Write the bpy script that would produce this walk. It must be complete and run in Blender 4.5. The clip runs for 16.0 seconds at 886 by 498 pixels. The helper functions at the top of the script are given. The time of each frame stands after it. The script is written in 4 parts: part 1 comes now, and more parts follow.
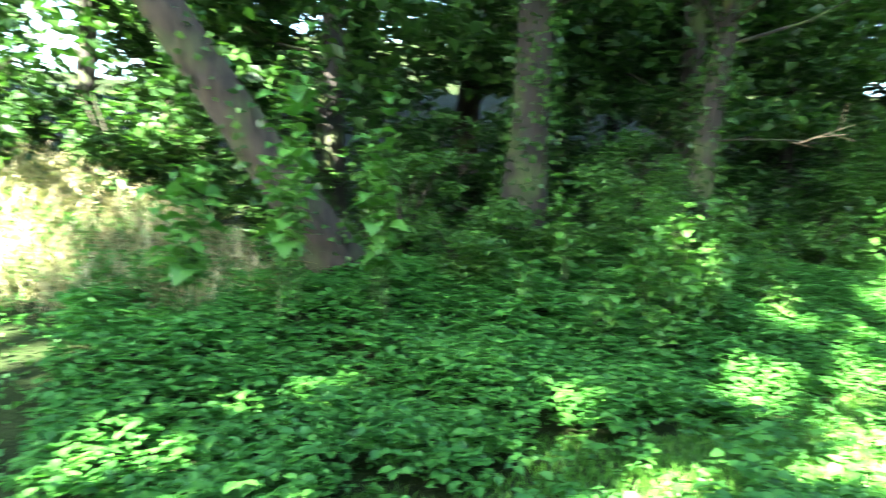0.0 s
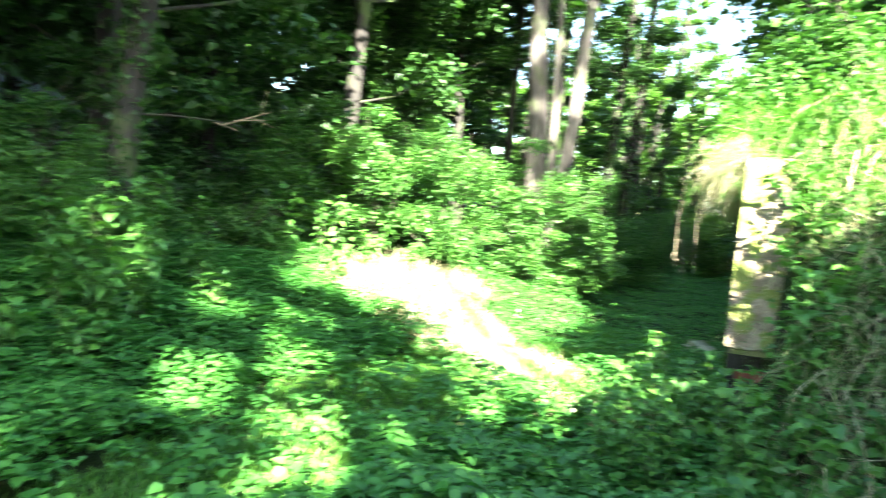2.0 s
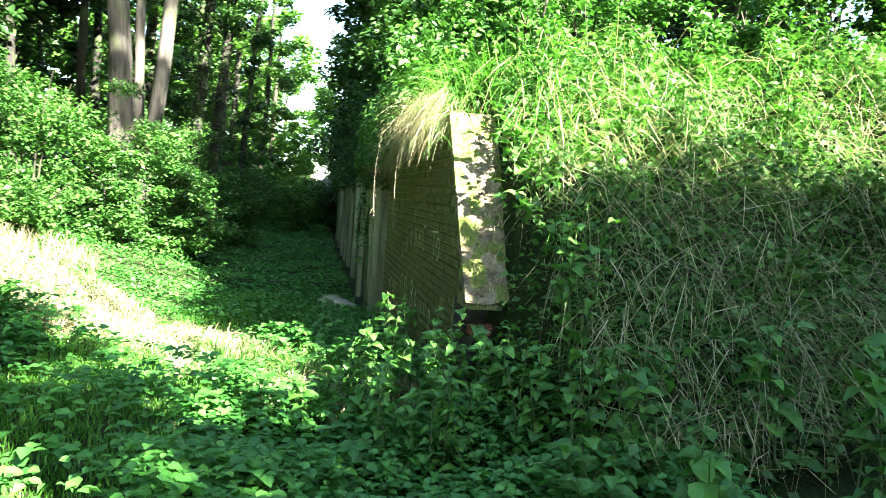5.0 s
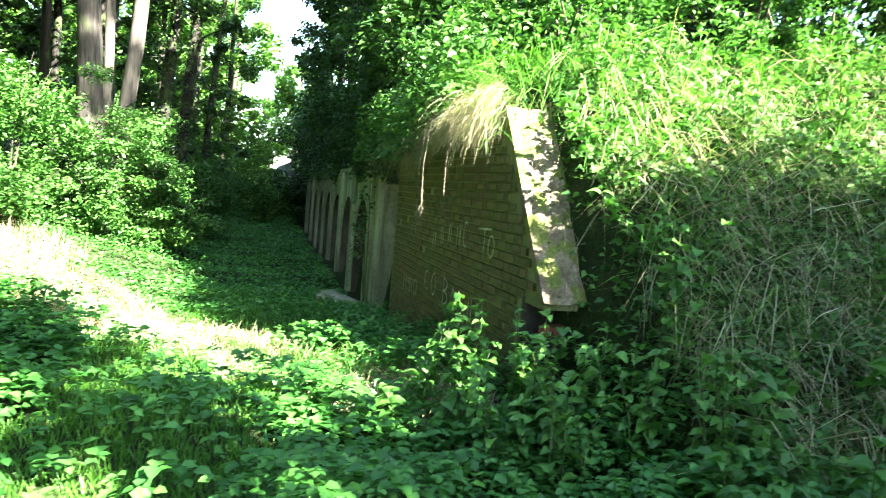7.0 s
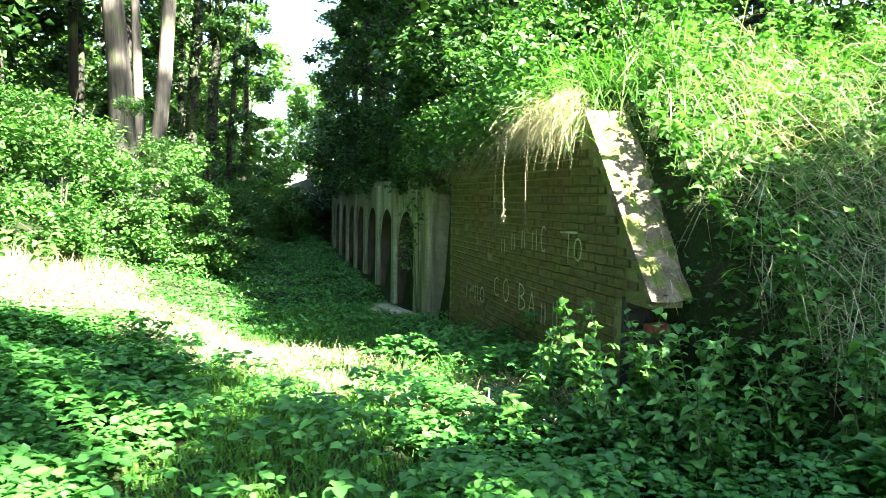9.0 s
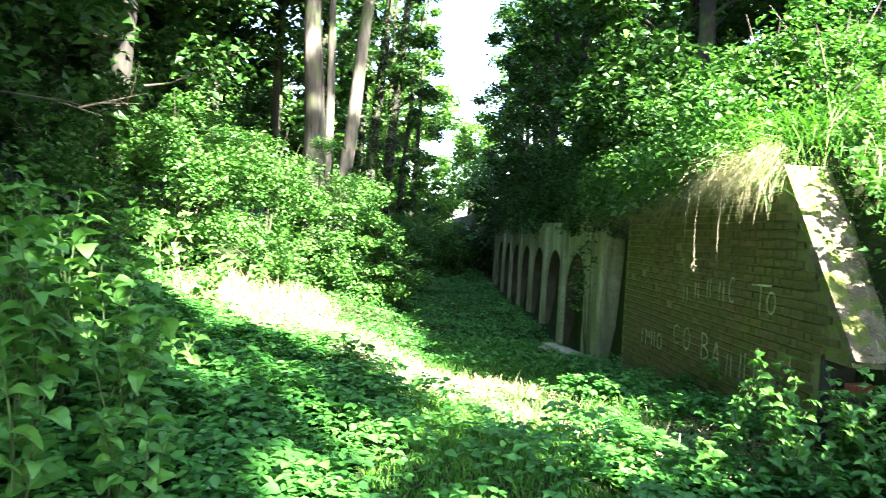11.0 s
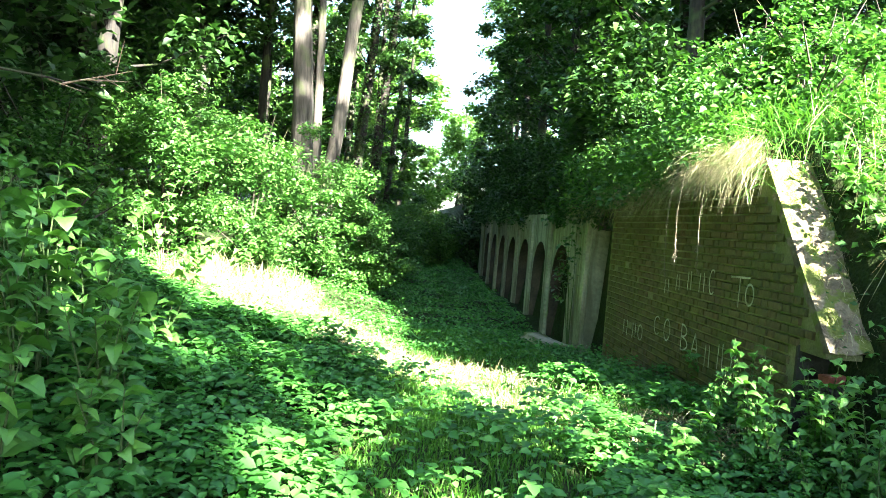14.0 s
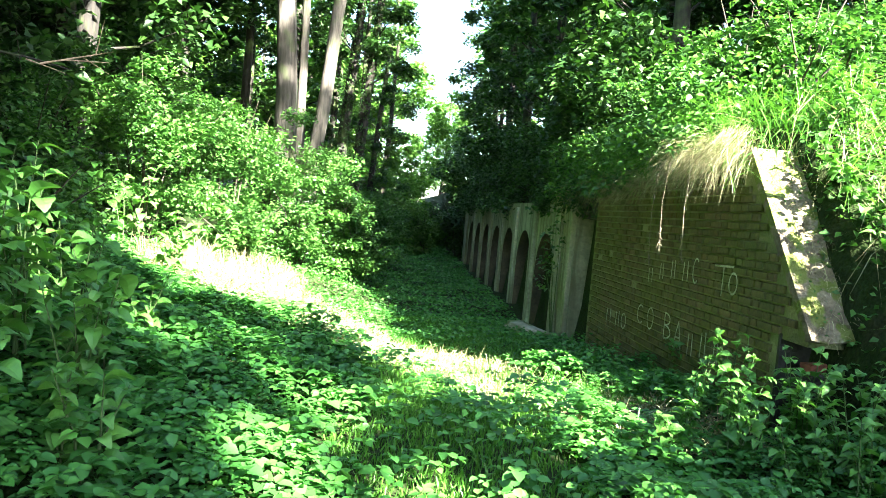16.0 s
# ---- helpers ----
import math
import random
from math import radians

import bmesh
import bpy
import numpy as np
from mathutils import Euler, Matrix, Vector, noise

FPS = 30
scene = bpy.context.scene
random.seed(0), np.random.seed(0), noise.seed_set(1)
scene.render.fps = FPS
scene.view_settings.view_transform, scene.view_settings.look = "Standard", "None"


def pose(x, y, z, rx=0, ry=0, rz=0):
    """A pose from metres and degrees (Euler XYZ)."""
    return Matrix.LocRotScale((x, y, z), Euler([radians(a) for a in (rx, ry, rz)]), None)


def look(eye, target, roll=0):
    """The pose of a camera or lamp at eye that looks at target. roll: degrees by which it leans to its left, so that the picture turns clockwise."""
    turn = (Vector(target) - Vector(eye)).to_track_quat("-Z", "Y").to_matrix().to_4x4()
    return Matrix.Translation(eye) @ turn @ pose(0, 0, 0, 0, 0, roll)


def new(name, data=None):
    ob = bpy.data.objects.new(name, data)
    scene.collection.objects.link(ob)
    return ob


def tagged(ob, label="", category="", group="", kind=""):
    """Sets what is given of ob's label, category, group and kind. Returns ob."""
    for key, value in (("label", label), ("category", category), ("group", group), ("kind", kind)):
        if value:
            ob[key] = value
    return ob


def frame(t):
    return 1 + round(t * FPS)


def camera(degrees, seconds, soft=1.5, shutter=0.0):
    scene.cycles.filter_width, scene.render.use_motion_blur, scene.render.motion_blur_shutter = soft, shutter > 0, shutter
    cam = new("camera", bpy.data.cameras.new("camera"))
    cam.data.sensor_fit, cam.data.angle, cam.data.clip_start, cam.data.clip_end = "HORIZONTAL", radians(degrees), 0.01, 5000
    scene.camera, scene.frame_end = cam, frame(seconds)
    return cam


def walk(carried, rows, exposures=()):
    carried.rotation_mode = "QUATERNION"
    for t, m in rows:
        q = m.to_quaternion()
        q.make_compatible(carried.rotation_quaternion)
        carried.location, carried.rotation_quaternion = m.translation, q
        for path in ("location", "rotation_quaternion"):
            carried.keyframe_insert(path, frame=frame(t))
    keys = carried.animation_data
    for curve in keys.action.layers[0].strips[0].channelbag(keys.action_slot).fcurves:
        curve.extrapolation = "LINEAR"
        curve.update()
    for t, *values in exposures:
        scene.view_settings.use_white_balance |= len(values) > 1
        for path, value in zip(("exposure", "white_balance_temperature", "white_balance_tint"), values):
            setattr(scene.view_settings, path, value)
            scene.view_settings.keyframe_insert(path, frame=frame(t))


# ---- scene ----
cam = camera(62.8, 16.0, soft=0.45, shutter=0.5)
PATH = [
    (0, (0.657, -5.736, 2.507), (-1.181, -4.96, 2.361), 2.6),
    (0.5, (0.45, -5.693, 2.507), (-1.173, -4.534, 2.353), 4.2),
    (1, (0.329, -5.579, 2.489), (-1.07, -4.162, 2.303), 4.8),
    (1.5, (0.22, -5.413, 2.525), (-0.932, -3.786, 2.372), 4.3),
    (2, (0.143, -5.322, 2.541), (-0.652, -3.491, 2.43), 4.5),
    (2.5, (-0.042, -5.266, 2.552), (-0.381, -3.298, 2.449), 4.3),
    (3, (-0.205, -5.193, 2.532), (-0.293, -3.198, 2.421), 5.5),
    (3.5, (-0.405, -5.044, 2.508), (-0.403, -3.048, 2.391), 4.8),
    (4, (-0.589, -4.917, 2.471), (-0.522, -2.922, 2.343), 5.5),
    (4.5, (-0.858, -4.828, 2.461), (-0.632, -2.845, 2.327), 4.9),
    (4.7, (-0.945, -4.808, 2.458), (-0.658, -2.834, 2.319), 4.6),
    (6.8, (-1.82, -4.442, 2.431), (-1.275, -2.523, 2.291), 4.4),
    (7, (-1.88, -4.435, 2.425), (-1.377, -2.505, 2.271), 4.9),
    (7.5, (-2.036, -4.341, 2.416), (-1.577, -2.403, 2.236), 3.4),
    (8, (-2.184, -4.27, 2.418), (-1.7, -2.337, 2.247), 1.2),
    (8.2, (-2.217, -4.264, 2.411), (-1.735, -2.33, 2.245), 1.0),
    (10.3, (-2.898, -4.635, 2.442), (-2.562, -2.665, 2.371), 3.1),
    (10.5, (-2.899, -4.672, 2.443), (-2.654, -2.688, 2.379), 3.3),
    (11, (-2.89, -4.697, 2.462), (-2.836, -2.698, 2.411), 3.3),
    (11.5, (-2.895, -4.72, 2.451), (-2.925, -2.72, 2.414), 4.0),
    (12, (-2.889, -4.742, 2.44), (-2.936, -2.743, 2.416), 4.6),
    (12.5, (-2.886, -4.748, 2.421), (-2.897, -2.748, 2.387), 4.8),
    (13, (-2.871, -4.723, 2.414), (-2.825, -2.725, 2.352), 4.9),
    (13.5, (-2.864, -4.725, 2.413), (-2.79, -2.728, 2.343), 4.8),
    (14, (-2.856, -4.718, 2.415), (-2.765, -2.722, 2.343), 4.6),
    (14.5, (-2.849, -4.701, 2.41), (-2.754, -2.705, 2.332), 4.5),
    (15, (-2.863, -4.702, 2.41), (-2.757, -2.707, 2.322), 4.5),
    (15.5, (-2.856, -4.685, 2.406), (-2.729, -2.691, 2.31), 4.8),
    (16, (-2.867, -4.685, 2.395), (-2.728, -2.693, 2.296), 5.1),
]
walk(cam, [(t, look(eye, target, roll)) for t, eye, target, roll in PATH],
     exposures=[(0, 5.1, 6350, 5), (0.5, 5.5, 6350, 5), (1.0, 5.6, 6350, 5), (1.6, 5.2, 6350, 6), (2.6, 4.2, 6350, 7), (4.7, 4.2, 6350, 7), (7, 4.4, 6300, 9), (16, 4.45, 6300, 9)])

# ---- light ----
world = bpy.data.worlds.new("sky")
scene.world = world
world.use_nodes = True
wn = world.node_tree
sky = wn.nodes.new("ShaderNodeTexSky")
sky.sky_type = 'NISHITA'
sky.sun_disc = False
SUN_ELEV = radians(35.5)
SHADOW_DIR = Vector((-0.56, 0.83, 0)).normalized()      # the way shadows fall on level ground
sky.sun_elevation = SUN_ELEV
sky.sun_rotation = math.atan2(-SHADOW_DIR.x, -SHADOW_DIR.y)
bg = wn.nodes["Background"]
bg.inputs["Strength"].default_value = 0.055
wn.links.new(sky.outputs["Color"], bg.inputs["Color"])
sun = new("sun", bpy.data.lights.new("sun", "SUN"))
sun.data.energy = 5.0
sun.data.angle = radians(0.6)
sun.data.color = (1.0, 0.95, 0.85)
TO_SUN = Vector((-SHADOW_DIR.x * math.cos(SUN_ELEV), -SHADOW_DIR.y * math.cos(SUN_ELEV), math.sin(SUN_ELEV)))
sun.matrix_world = look(TO_SUN * 40, (0, 0, 0))

rng = np.random.default_rng(7)


# ---- materials ----
def material(name):
    m = bpy.data.materials.new(name)
    m.use_nodes = True
    return m, m.node_tree.nodes, m.node_tree.links, m.node_tree.nodes["Principled BSDF"]


def ramp(nodes, links, source, stops):
    r = nodes.new("ShaderNodeValToRGB")
    while len(r.color_ramp.elements) < len(stops):
        r.color_ramp.elements.new(0.5)
    for e, (p, c) in zip(r.color_ramp.elements, stops):
        e.position, e.color = p, (*c, 1)
    links.new(source, r.inputs["Fac"])
    return r.outputs["Color"]


def noise_tex(nodes, links, scale, detail=4.0, coords="Object", stretch=None):
    tc = nodes.new("ShaderNodeTexCoord")
    n = nodes.new("ShaderNodeTexNoise")
    n.inputs["Scale"].default_value, n.inputs["Detail"].default_value = scale, detail
    if stretch:
        mp = nodes.new("ShaderNodeMapping")
        mp.inputs["Scale"].default_value = stretch
        links.new(tc.outputs[coords], mp.inputs["Vector"])
        links.new(mp.outputs["Vector"], n.inputs["Vector"])
    else:
        links.new(tc.outputs[coords], n.inputs["Vector"])
    return n.outputs["Fac"]


def mixed(nodes, links, fac, a, b, blend="MIX"):
    m = nodes.new("ShaderNodeMix")
    m.data_type, m.blend_type = "RGBA", blend
    for s, v in ((m.inputs[0], fac), (m.inputs[6], a), (m.inputs[7], b)):
        if isinstance(v, (int, float)):
            s.default_value = v
        elif isinstance(v, tuple):
            s.default_value = (*v, 1)
        else:
            links.new(v, s)
    return m.outputs[2]


def bump(nodes, links, bsdf, height, strength=0.5, distance=0.02):
    b = nodes.new("ShaderNodeBump")
    b.inputs["Strength"].default_value, b.inputs["Distance"].default_value = strength, distance
    links.new(height, b.inputs["Height"])
    links.new(b.outputs["Normal"], bsdf.inputs["Normal"])


def leaf_material(name, dark, mid, light, through_light=0.35, rough=0.5):
    """Leaves: colour varies leaf by leaf and in patches, part of the light passes through."""
    m, n, l, p = material(name)
    geo = n.new("ShaderNodeNewGeometry")
    c = ramp(n, l, geo.outputs["Random Per Island"], [(0.0, dark), (0.5, mid), (0.93, light), (1.0, tuple(v * 1.25 for v in light))])
    patch = noise_tex(n, l, 0.9, 3)
    tint = ramp(n, l, patch, [(0.3, (0.72, 0.8, 0.8)), (0.7, (1.0, 1.0, 0.9))])
    c = mixed(n, l, 1.0, c, tint, "MULTIPLY")
    l.new(c, p.inputs["Base Color"])
    p.inputs["Roughness"].default_value = rough
    p.inputs["Specular IOR Level"].default_value = 0.42
    tr = n.new("ShaderNodeBsdfTranslucent")
    l.new(mixed(n, l, 1.0, c, (1.05, 1.22, 0.65), "MULTIPLY"), tr.inputs["Color"])
    mix = n.new("ShaderNodeMixShader")
    mix.inputs[0].default_value = through_light
    l.new(p.outputs[0], mix.inputs[1]), l.new(tr.outputs[0], mix.inputs[2])
    l.new(mix.outputs[0], n["Material Output"].inputs["Surface"])
    return m


def bark_material(name, dark, light, scale=6.0, moss=0.0):
    m, n, l, p = material(name)
    f = noise_tex(n, l, scale, 8, "Object", (3.0, 3.0, 0.45))
    c = ramp(n, l, f, [(0.32, dark), (0.62, light)])
    big = noise_tex(n, l, 1.1, 4)
    c = mixed(n, l, ramp(n, l, big, [(0.45, (0, 0, 0)), (0.7, (0.7, 0.7, 0.7))]), c, tuple(0.55 * v for v in light), "MIX")
    if moss:
        g = noise_tex(n, l, 2.3, 6)
        c = mixed(n, l, ramp(n, l, g, [(0.5, (0, 0, 0)), (0.62, (moss, moss, moss))]), c, (0.06, 0.09, 0.02))
    l.new(c, p.inputs["Base Color"])
    p.inputs["Roughness"].default_value = 0.9
    bump(n, l, p, f, 0.9, 0.03)
    return m


LEAF_HERB = leaf_material("herb_leaf", (0.038, 0.14, 0.024), (0.06, 0.21, 0.034), (0.1, 0.28, 0.048))
LEAF_SHRUB = leaf_material("shrub_leaf", (0.034, 0.1, 0.018), (0.06, 0.16, 0.028), (0.11, 0.245, 0.045))
# Wood leaves: part of the wood's deep shade is put into this dark colour.
LEAF_SHADED = leaf_material("tree_leaf", (0.016, 0.05, 0.009), (0.028, 0.08, 0.014), (0.055, 0.13, 0.022), 0.28)
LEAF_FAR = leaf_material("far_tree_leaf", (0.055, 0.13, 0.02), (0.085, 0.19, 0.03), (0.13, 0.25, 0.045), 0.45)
LEAF_BROAD = leaf_material("broad_leaf", (0.036, 0.14, 0.034), (0.058, 0.19, 0.046), (0.09, 0.26, 0.06), 0.3, 0.42)
LEAF_IVY = leaf_material("ivy_leaf", (0.022, 0.07, 0.012), (0.04, 0.115, 0.02), (0.08, 0.18, 0.03), 0.2, 0.4)
GRASS = leaf_material("grass_blade", (0.055, 0.17, 0.018), (0.08, 0.23, 0.025), (0.13, 0.3, 0.04), 0.4)
# Dry grass, made paler so that the sunlit strip looks blown out.
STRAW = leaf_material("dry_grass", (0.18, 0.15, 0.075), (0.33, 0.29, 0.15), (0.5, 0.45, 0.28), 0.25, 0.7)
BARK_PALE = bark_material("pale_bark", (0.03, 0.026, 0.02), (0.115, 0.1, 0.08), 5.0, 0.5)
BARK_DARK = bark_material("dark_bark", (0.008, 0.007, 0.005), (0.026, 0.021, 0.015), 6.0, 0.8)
BARK_BROWN = bark_material("brown_bark", (0.012, 0.009, 0.006), (0.06, 0.044, 0.03), 6.0, 0.4)
STEM = bark_material("green_stem", (0.035, 0.07, 0.016), (0.07, 0.12, 0.03), 12.0)
DEAD_WOOD = bark_material("dead_wood", (0.2, 0.13, 0.08), (0.45, 0.32, 0.22), 9.0)


def soil_material():
    m, n, l, p = material("soil_and_litter")
    a = noise_tex(n, l, 3.0, 8)
    b = noise_tex(n, l, 40.0, 4)
    c = ramp(n, l, a, [(0.3, (0.016, 0.022, 0.008)), (0.55, (0.022, 0.038, 0.01)), (0.75, (0.034, 0.031, 0.016))])
    c = mixed(n, l, 0.6, c, ramp(n, l, b, [(0.3, (0.35, 0.35, 0.3)), (0.7, (1.3, 1.3, 1.2))]), "MULTIPLY")
    l.new(c, p.inputs["Base Color"])
    p.inputs["Roughness"].default_value = 0.95
    p.inputs["Specular IOR Level"].default_value = 0.1
    bump(n, l, p, b, 0.8, 0.03)
    return m


def brick_material():
    m, n, l, p = material("old_mossy_brick")
    info = n.new("ShaderNodeObjectInfo")
    geo = n.new("ShaderNodeNewGeometry")
    r = n.new("ShaderNodeMath")
    r.operation = "ADD"
    l.new(info.outputs["Random"], r.inputs[0]), l.new(geo.outputs["Random Per Island"], r.inputs[1])
    fr = n.new("ShaderNodeMath")
    fr.operation = "FRACT"
    l.new(r.outputs[0], fr.inputs[0])
    c = ramp(n, l, fr.outputs[0], [(0.0, (0.06, 0.036, 0.022)), (0.45, (0.11, 0.064, 0.034)), (0.8, (0.15, 0.085, 0.046)), (1.0, (0.05, 0.034, 0.022))])
    algae = noise_tex(n, l, 1.7, 6, "Generated")
    tc = n.new("ShaderNodeTexCoord")
    g2 = n.new("ShaderNodeTexNoise")
    g2.inputs["Scale"].default_value, g2.inputs["Detail"].default_value = 1.4, 6
    l.new(geo.outputs["Position"], g2.inputs["Vector"])
    c = mixed(n, l, ramp(n, l, g2.outputs["Fac"], [(0.34, (0.45, 0.45, 0.45)), (0.6, (0.95, 0.95, 0.95))]), c, (0.08, 0.092, 0.014))
    fine = n.new("ShaderNodeTexNoise")
    fine.inputs["Scale"].default_value, fine.inputs["Detail"].default_value = 30, 6
    l.new(geo.outputs["Position"], fine.inputs["Vector"])
    c = mixed(n, l, 0.7, c, ramp(n, l, fine.outputs["Fac"], [(0.3, (0.5, 0.5, 0.5)), (0.7, (1.3, 1.3, 1.3))]), "MULTIPLY")
    l.new(c, p.inputs["Base Color"])
    p.inputs["Roughness"].default_value = 0.92
    bump(n, l, p, fine.outputs["Fac"], 0.7, 0.01)
    return m


def rough_material(name, stops, scale=2.0, fine=25.0, moss=None, streak=None, rough=0.9, depth=0.02, moss_scale=2.6):
    m, n, l, p = material(name)
    geo = n.new("ShaderNodeNewGeometry")

    def tex(s, d, mul=None):
        t = n.new("ShaderNodeTexNoise")
        t.inputs["Scale"].default_value, t.inputs["Detail"].default_value = s, d
        if mul:
            mp = n.new("ShaderNodeMapping")
            mp.inputs["Scale"].default_value = mul
            l.new(geo.outputs["Position"], mp.inputs["Vector"]), l.new(mp.outputs["Vector"], t.inputs["Vector"])
        else:
            l.new(geo.outputs["Position"], t.inputs["Vector"])
        return t.outputs["Fac"]
    c = ramp(n, l, tex(scale, 6), stops)
    ff = tex(fine, 6)
    c = mixed(n, l, 0.6, c, ramp(n, l, ff, [(0.3, (0.55, 0.55, 0.55)), (0.7, (1.25, 1.25, 1.25))]), "MULTIPLY")
    if streak:
        s = tex(3.0, 5, (2.2, 2.2, 0.18))
        c = mixed(n, l, ramp(n, l, s, [(0.42, (0, 0, 0)), (0.62, (0.85, 0.85, 0.85))]), c, streak)
    if moss:
        c = mixed(n, l, ramp(n, l, tex(moss_scale, 7), [(0.47, (0, 0, 0)), (0.54, (0.95, 0.95, 0.95))]), c, moss)
    l.new(c, p.inputs["Base Color"])
    p.inputs["Roughness"].default_value = rough
    bump(n, l, p, ff, 0.8, depth)
    return m


SOIL = soil_material()
BRICK = brick_material()
RED_BRICK = rough_material("red_brick", [(0.3, (0.16, 0.05, 0.03)), (0.7, (0.27, 0.08, 0.045))], 8)
MORTAR = rough_material("mortar", [(0.3, (0.13, 0.14, 0.055)), (0.7, (0.24, 0.25, 0.11))], 3, 60, moss=(0.13, 0.16, 0.04))
PLASTER = rough_material("weathered_plaster", [(0.3, (0.17, 0.19, 0.095)), (0.7, (0.34, 0.37, 0.23))], 1.6, 20, streak=(0.09, 0.1, 0.045))
CONCRETE = rough_material("mossy_concrete", [(0.3, (0.075, 0.06, 0.033)), (0.5, (0.17, 0.135, 0.08)), (0.7, (0.26, 0.215, 0.14))], 7, 35, moss=(0.12, 0.15, 0.02), depth=0.05, moss_scale=6.5)
# Shade inside the arch openings, put into a darker brown.
REVEAL = rough_material("shade_dark_reveal", [(0.3, (0.035, 0.03, 0.016)), (0.7, (0.09, 0.07, 0.04))], 2.5)
# Near-black masonry: the shade of hollows and casemates is put into the colour.
INSIDE = rough_material("shade_dark_masonry", [(0.3, (0.018, 0.018, 0.012)), (0.7, (0.04, 0.036, 0.026))], 2)
RUST = rough_material("rusty_door", [(0.3, (0.11, 0.05, 0.03)), (0.7, (0.2, 0.1, 0.06))], 3, streak=(0.06, 0.04, 0.03))
CHALK = rough_material("chalky_paint", [(0.35, (0.28, 0.31, 0.18)), (0.65, (0.56, 0.6, 0.42))], 9, 40)
STONE = rough_material("mossy_stone", [(0.3, (0.25, 0.24, 0.16)), (0.7, (0.38, 0.36, 0.26))], 4, moss=(0.12, 0.16, 0.04))


# ---- building helpers ----
def part(name, bm, mat, parent=None, label=""):
    me = bpy.data.meshes.new(name)
    bm.to_mesh(me)
    bm.free()
    return linked(name, me, mat, parent, label)


def linked(name, me, mat, parent=None, label=""):
    if mat and not me.materials:
        me.materials.append(mat)
    ob = new(name, me)
    ob.parent = parent
    if label:
        ob["label"] = label
    return ob


def mesh_np(name, verts, faces, smooth=False):
    """A mesh from arrays; all faces have the same number of corners."""
    me = bpy.data.meshes.new(name)
    k = faces.shape[1]
    me.vertices.add(len(verts))
    me.vertices.foreach_set("co", np.ascontiguousarray(verts, dtype=np.float32).ravel())
    me.loops.add(faces.size)
    me.loops.foreach_set("vertex_index", np.ascontiguousarray(faces, dtype=np.int32).ravel())
    me.polygons.add(len(faces))
    me.polygons.foreach_set("loop_start", np.arange(0, faces.size, k, dtype=np.int32))
    me.polygons.foreach_set("loop_total", np.full(len(faces), k, dtype=np.int32))
    if smooth:
        me.polygons.foreach_set("use_smooth", np.ones(len(faces), dtype=bool))
    me.update(calc_edges=True)
    return me


def unit(v):
    return v / np.maximum(np.linalg.norm(v, axis=1, keepdims=True), 1e-9)


def leaf_mesh(name, P, size, tilt=0.6, width=0.32, droop=0.25, fine=False, toward=None):
    """Folded leaves at the points P; size: lengths. tilt: how far their faces turn from straight up."""
    N = len(P)
    a = rng.uniform(0, 2 * np.pi, N)
    d = np.stack([np.cos(a), np.sin(a), rng.normal(-droop, 0.35, N)], 1)
    if toward is not None:
        d = d * 0.5 + toward
    d = unit(d)
    n = np.stack([rng.normal(0, tilt, N), rng.normal(0, tilt, N), np.ones(N)], 1)
    n = unit(n - d * np.sum(n * d, 1, keepdims=True))
    s = np.cross(n, d)
    L = size[:, None]
    W = L * width * rng.uniform(0.8, 1.2, (N, 1))
    fold = n * W * 0.35
    if not fine:
        V = np.stack([P, P + d * L * 0.45 + s * W + fold, P + d * L - n * L * 0.12, P + d * L * 0.45 - s * W + fold], 1)
        i = np.arange(N)[:, None] * 4
        F = np.concatenate([i + [0, 1, 2], i + [0, 2, 3]])
        return mesh_np(name, V.reshape(-1, 3), F)
    V = np.stack([P, P + d * L * 0.28 + s * W * 0.95 + fold, P + d * L * 0.66 + s * W * 0.72 + fold * 0.6, P + d * L - n * L * 0.14,
                  P + d * L * 0.66 - s * W * 0.72 + fold * 0.6, P + d * L * 0.28 - s * W * 0.95 + fold], 1)
    i = np.arange(N)[:, None] * 6
    F = np.concatenate([i + [0, 1, 2, 3], i + [0, 3, 4, 5]])
    return mesh_np(name, V.reshape(-1, 3), F)


def rosette_mesh(name, P, size, leaves=4, width=0.4):
    """Low plants: at each point a whorl of broad, nearly level leaves."""
    N = len(P)
    a0 = rng.uniform(0, 2 * np.pi, N)
    parts = []
    for k in range(leaves):
        a = a0 + 2 * np.pi * k / leaves + rng.normal(0, 0.3, N)
        d = unit(np.stack([np.cos(a), np.sin(a), rng.normal(0.02, 0.22, N)], 1))
        n = np.stack([rng.normal(0, 0.25, N), rng.normal(0, 0.25, N), np.ones(N)], 1)
        n = unit(n - d * np.sum(n * d, 1, keepdims=True))
        s = np.cross(n, d)
        L = (size * rng.uniform(0.7, 1.2, N))[:, None]
        W = L * width
        fold = n * W * 0.22
        Q = P + d * L * 0.12 + n * rng.normal(0, 0.006, (N, 1))
        parts.append(np.stack([Q, Q + d * L * 0.3 + s * W + fold, Q + d * L * 0.7 + s * W * 0.75 + fold * 0.5, Q + d * L - n * L * 0.18,
                               Q + d * L * 0.7 - s * W * 0.75 + fold * 0.5, Q + d * L * 0.3 - s * W + fold], 1))
    V = np.concatenate(parts)
    i = np.arange(len(V))[:, None] * 6
    return mesh_np(name, V.reshape(-1, 3), np.concatenate([i + [0, 1, 2, 3], i + [0, 3, 4, 5]]))


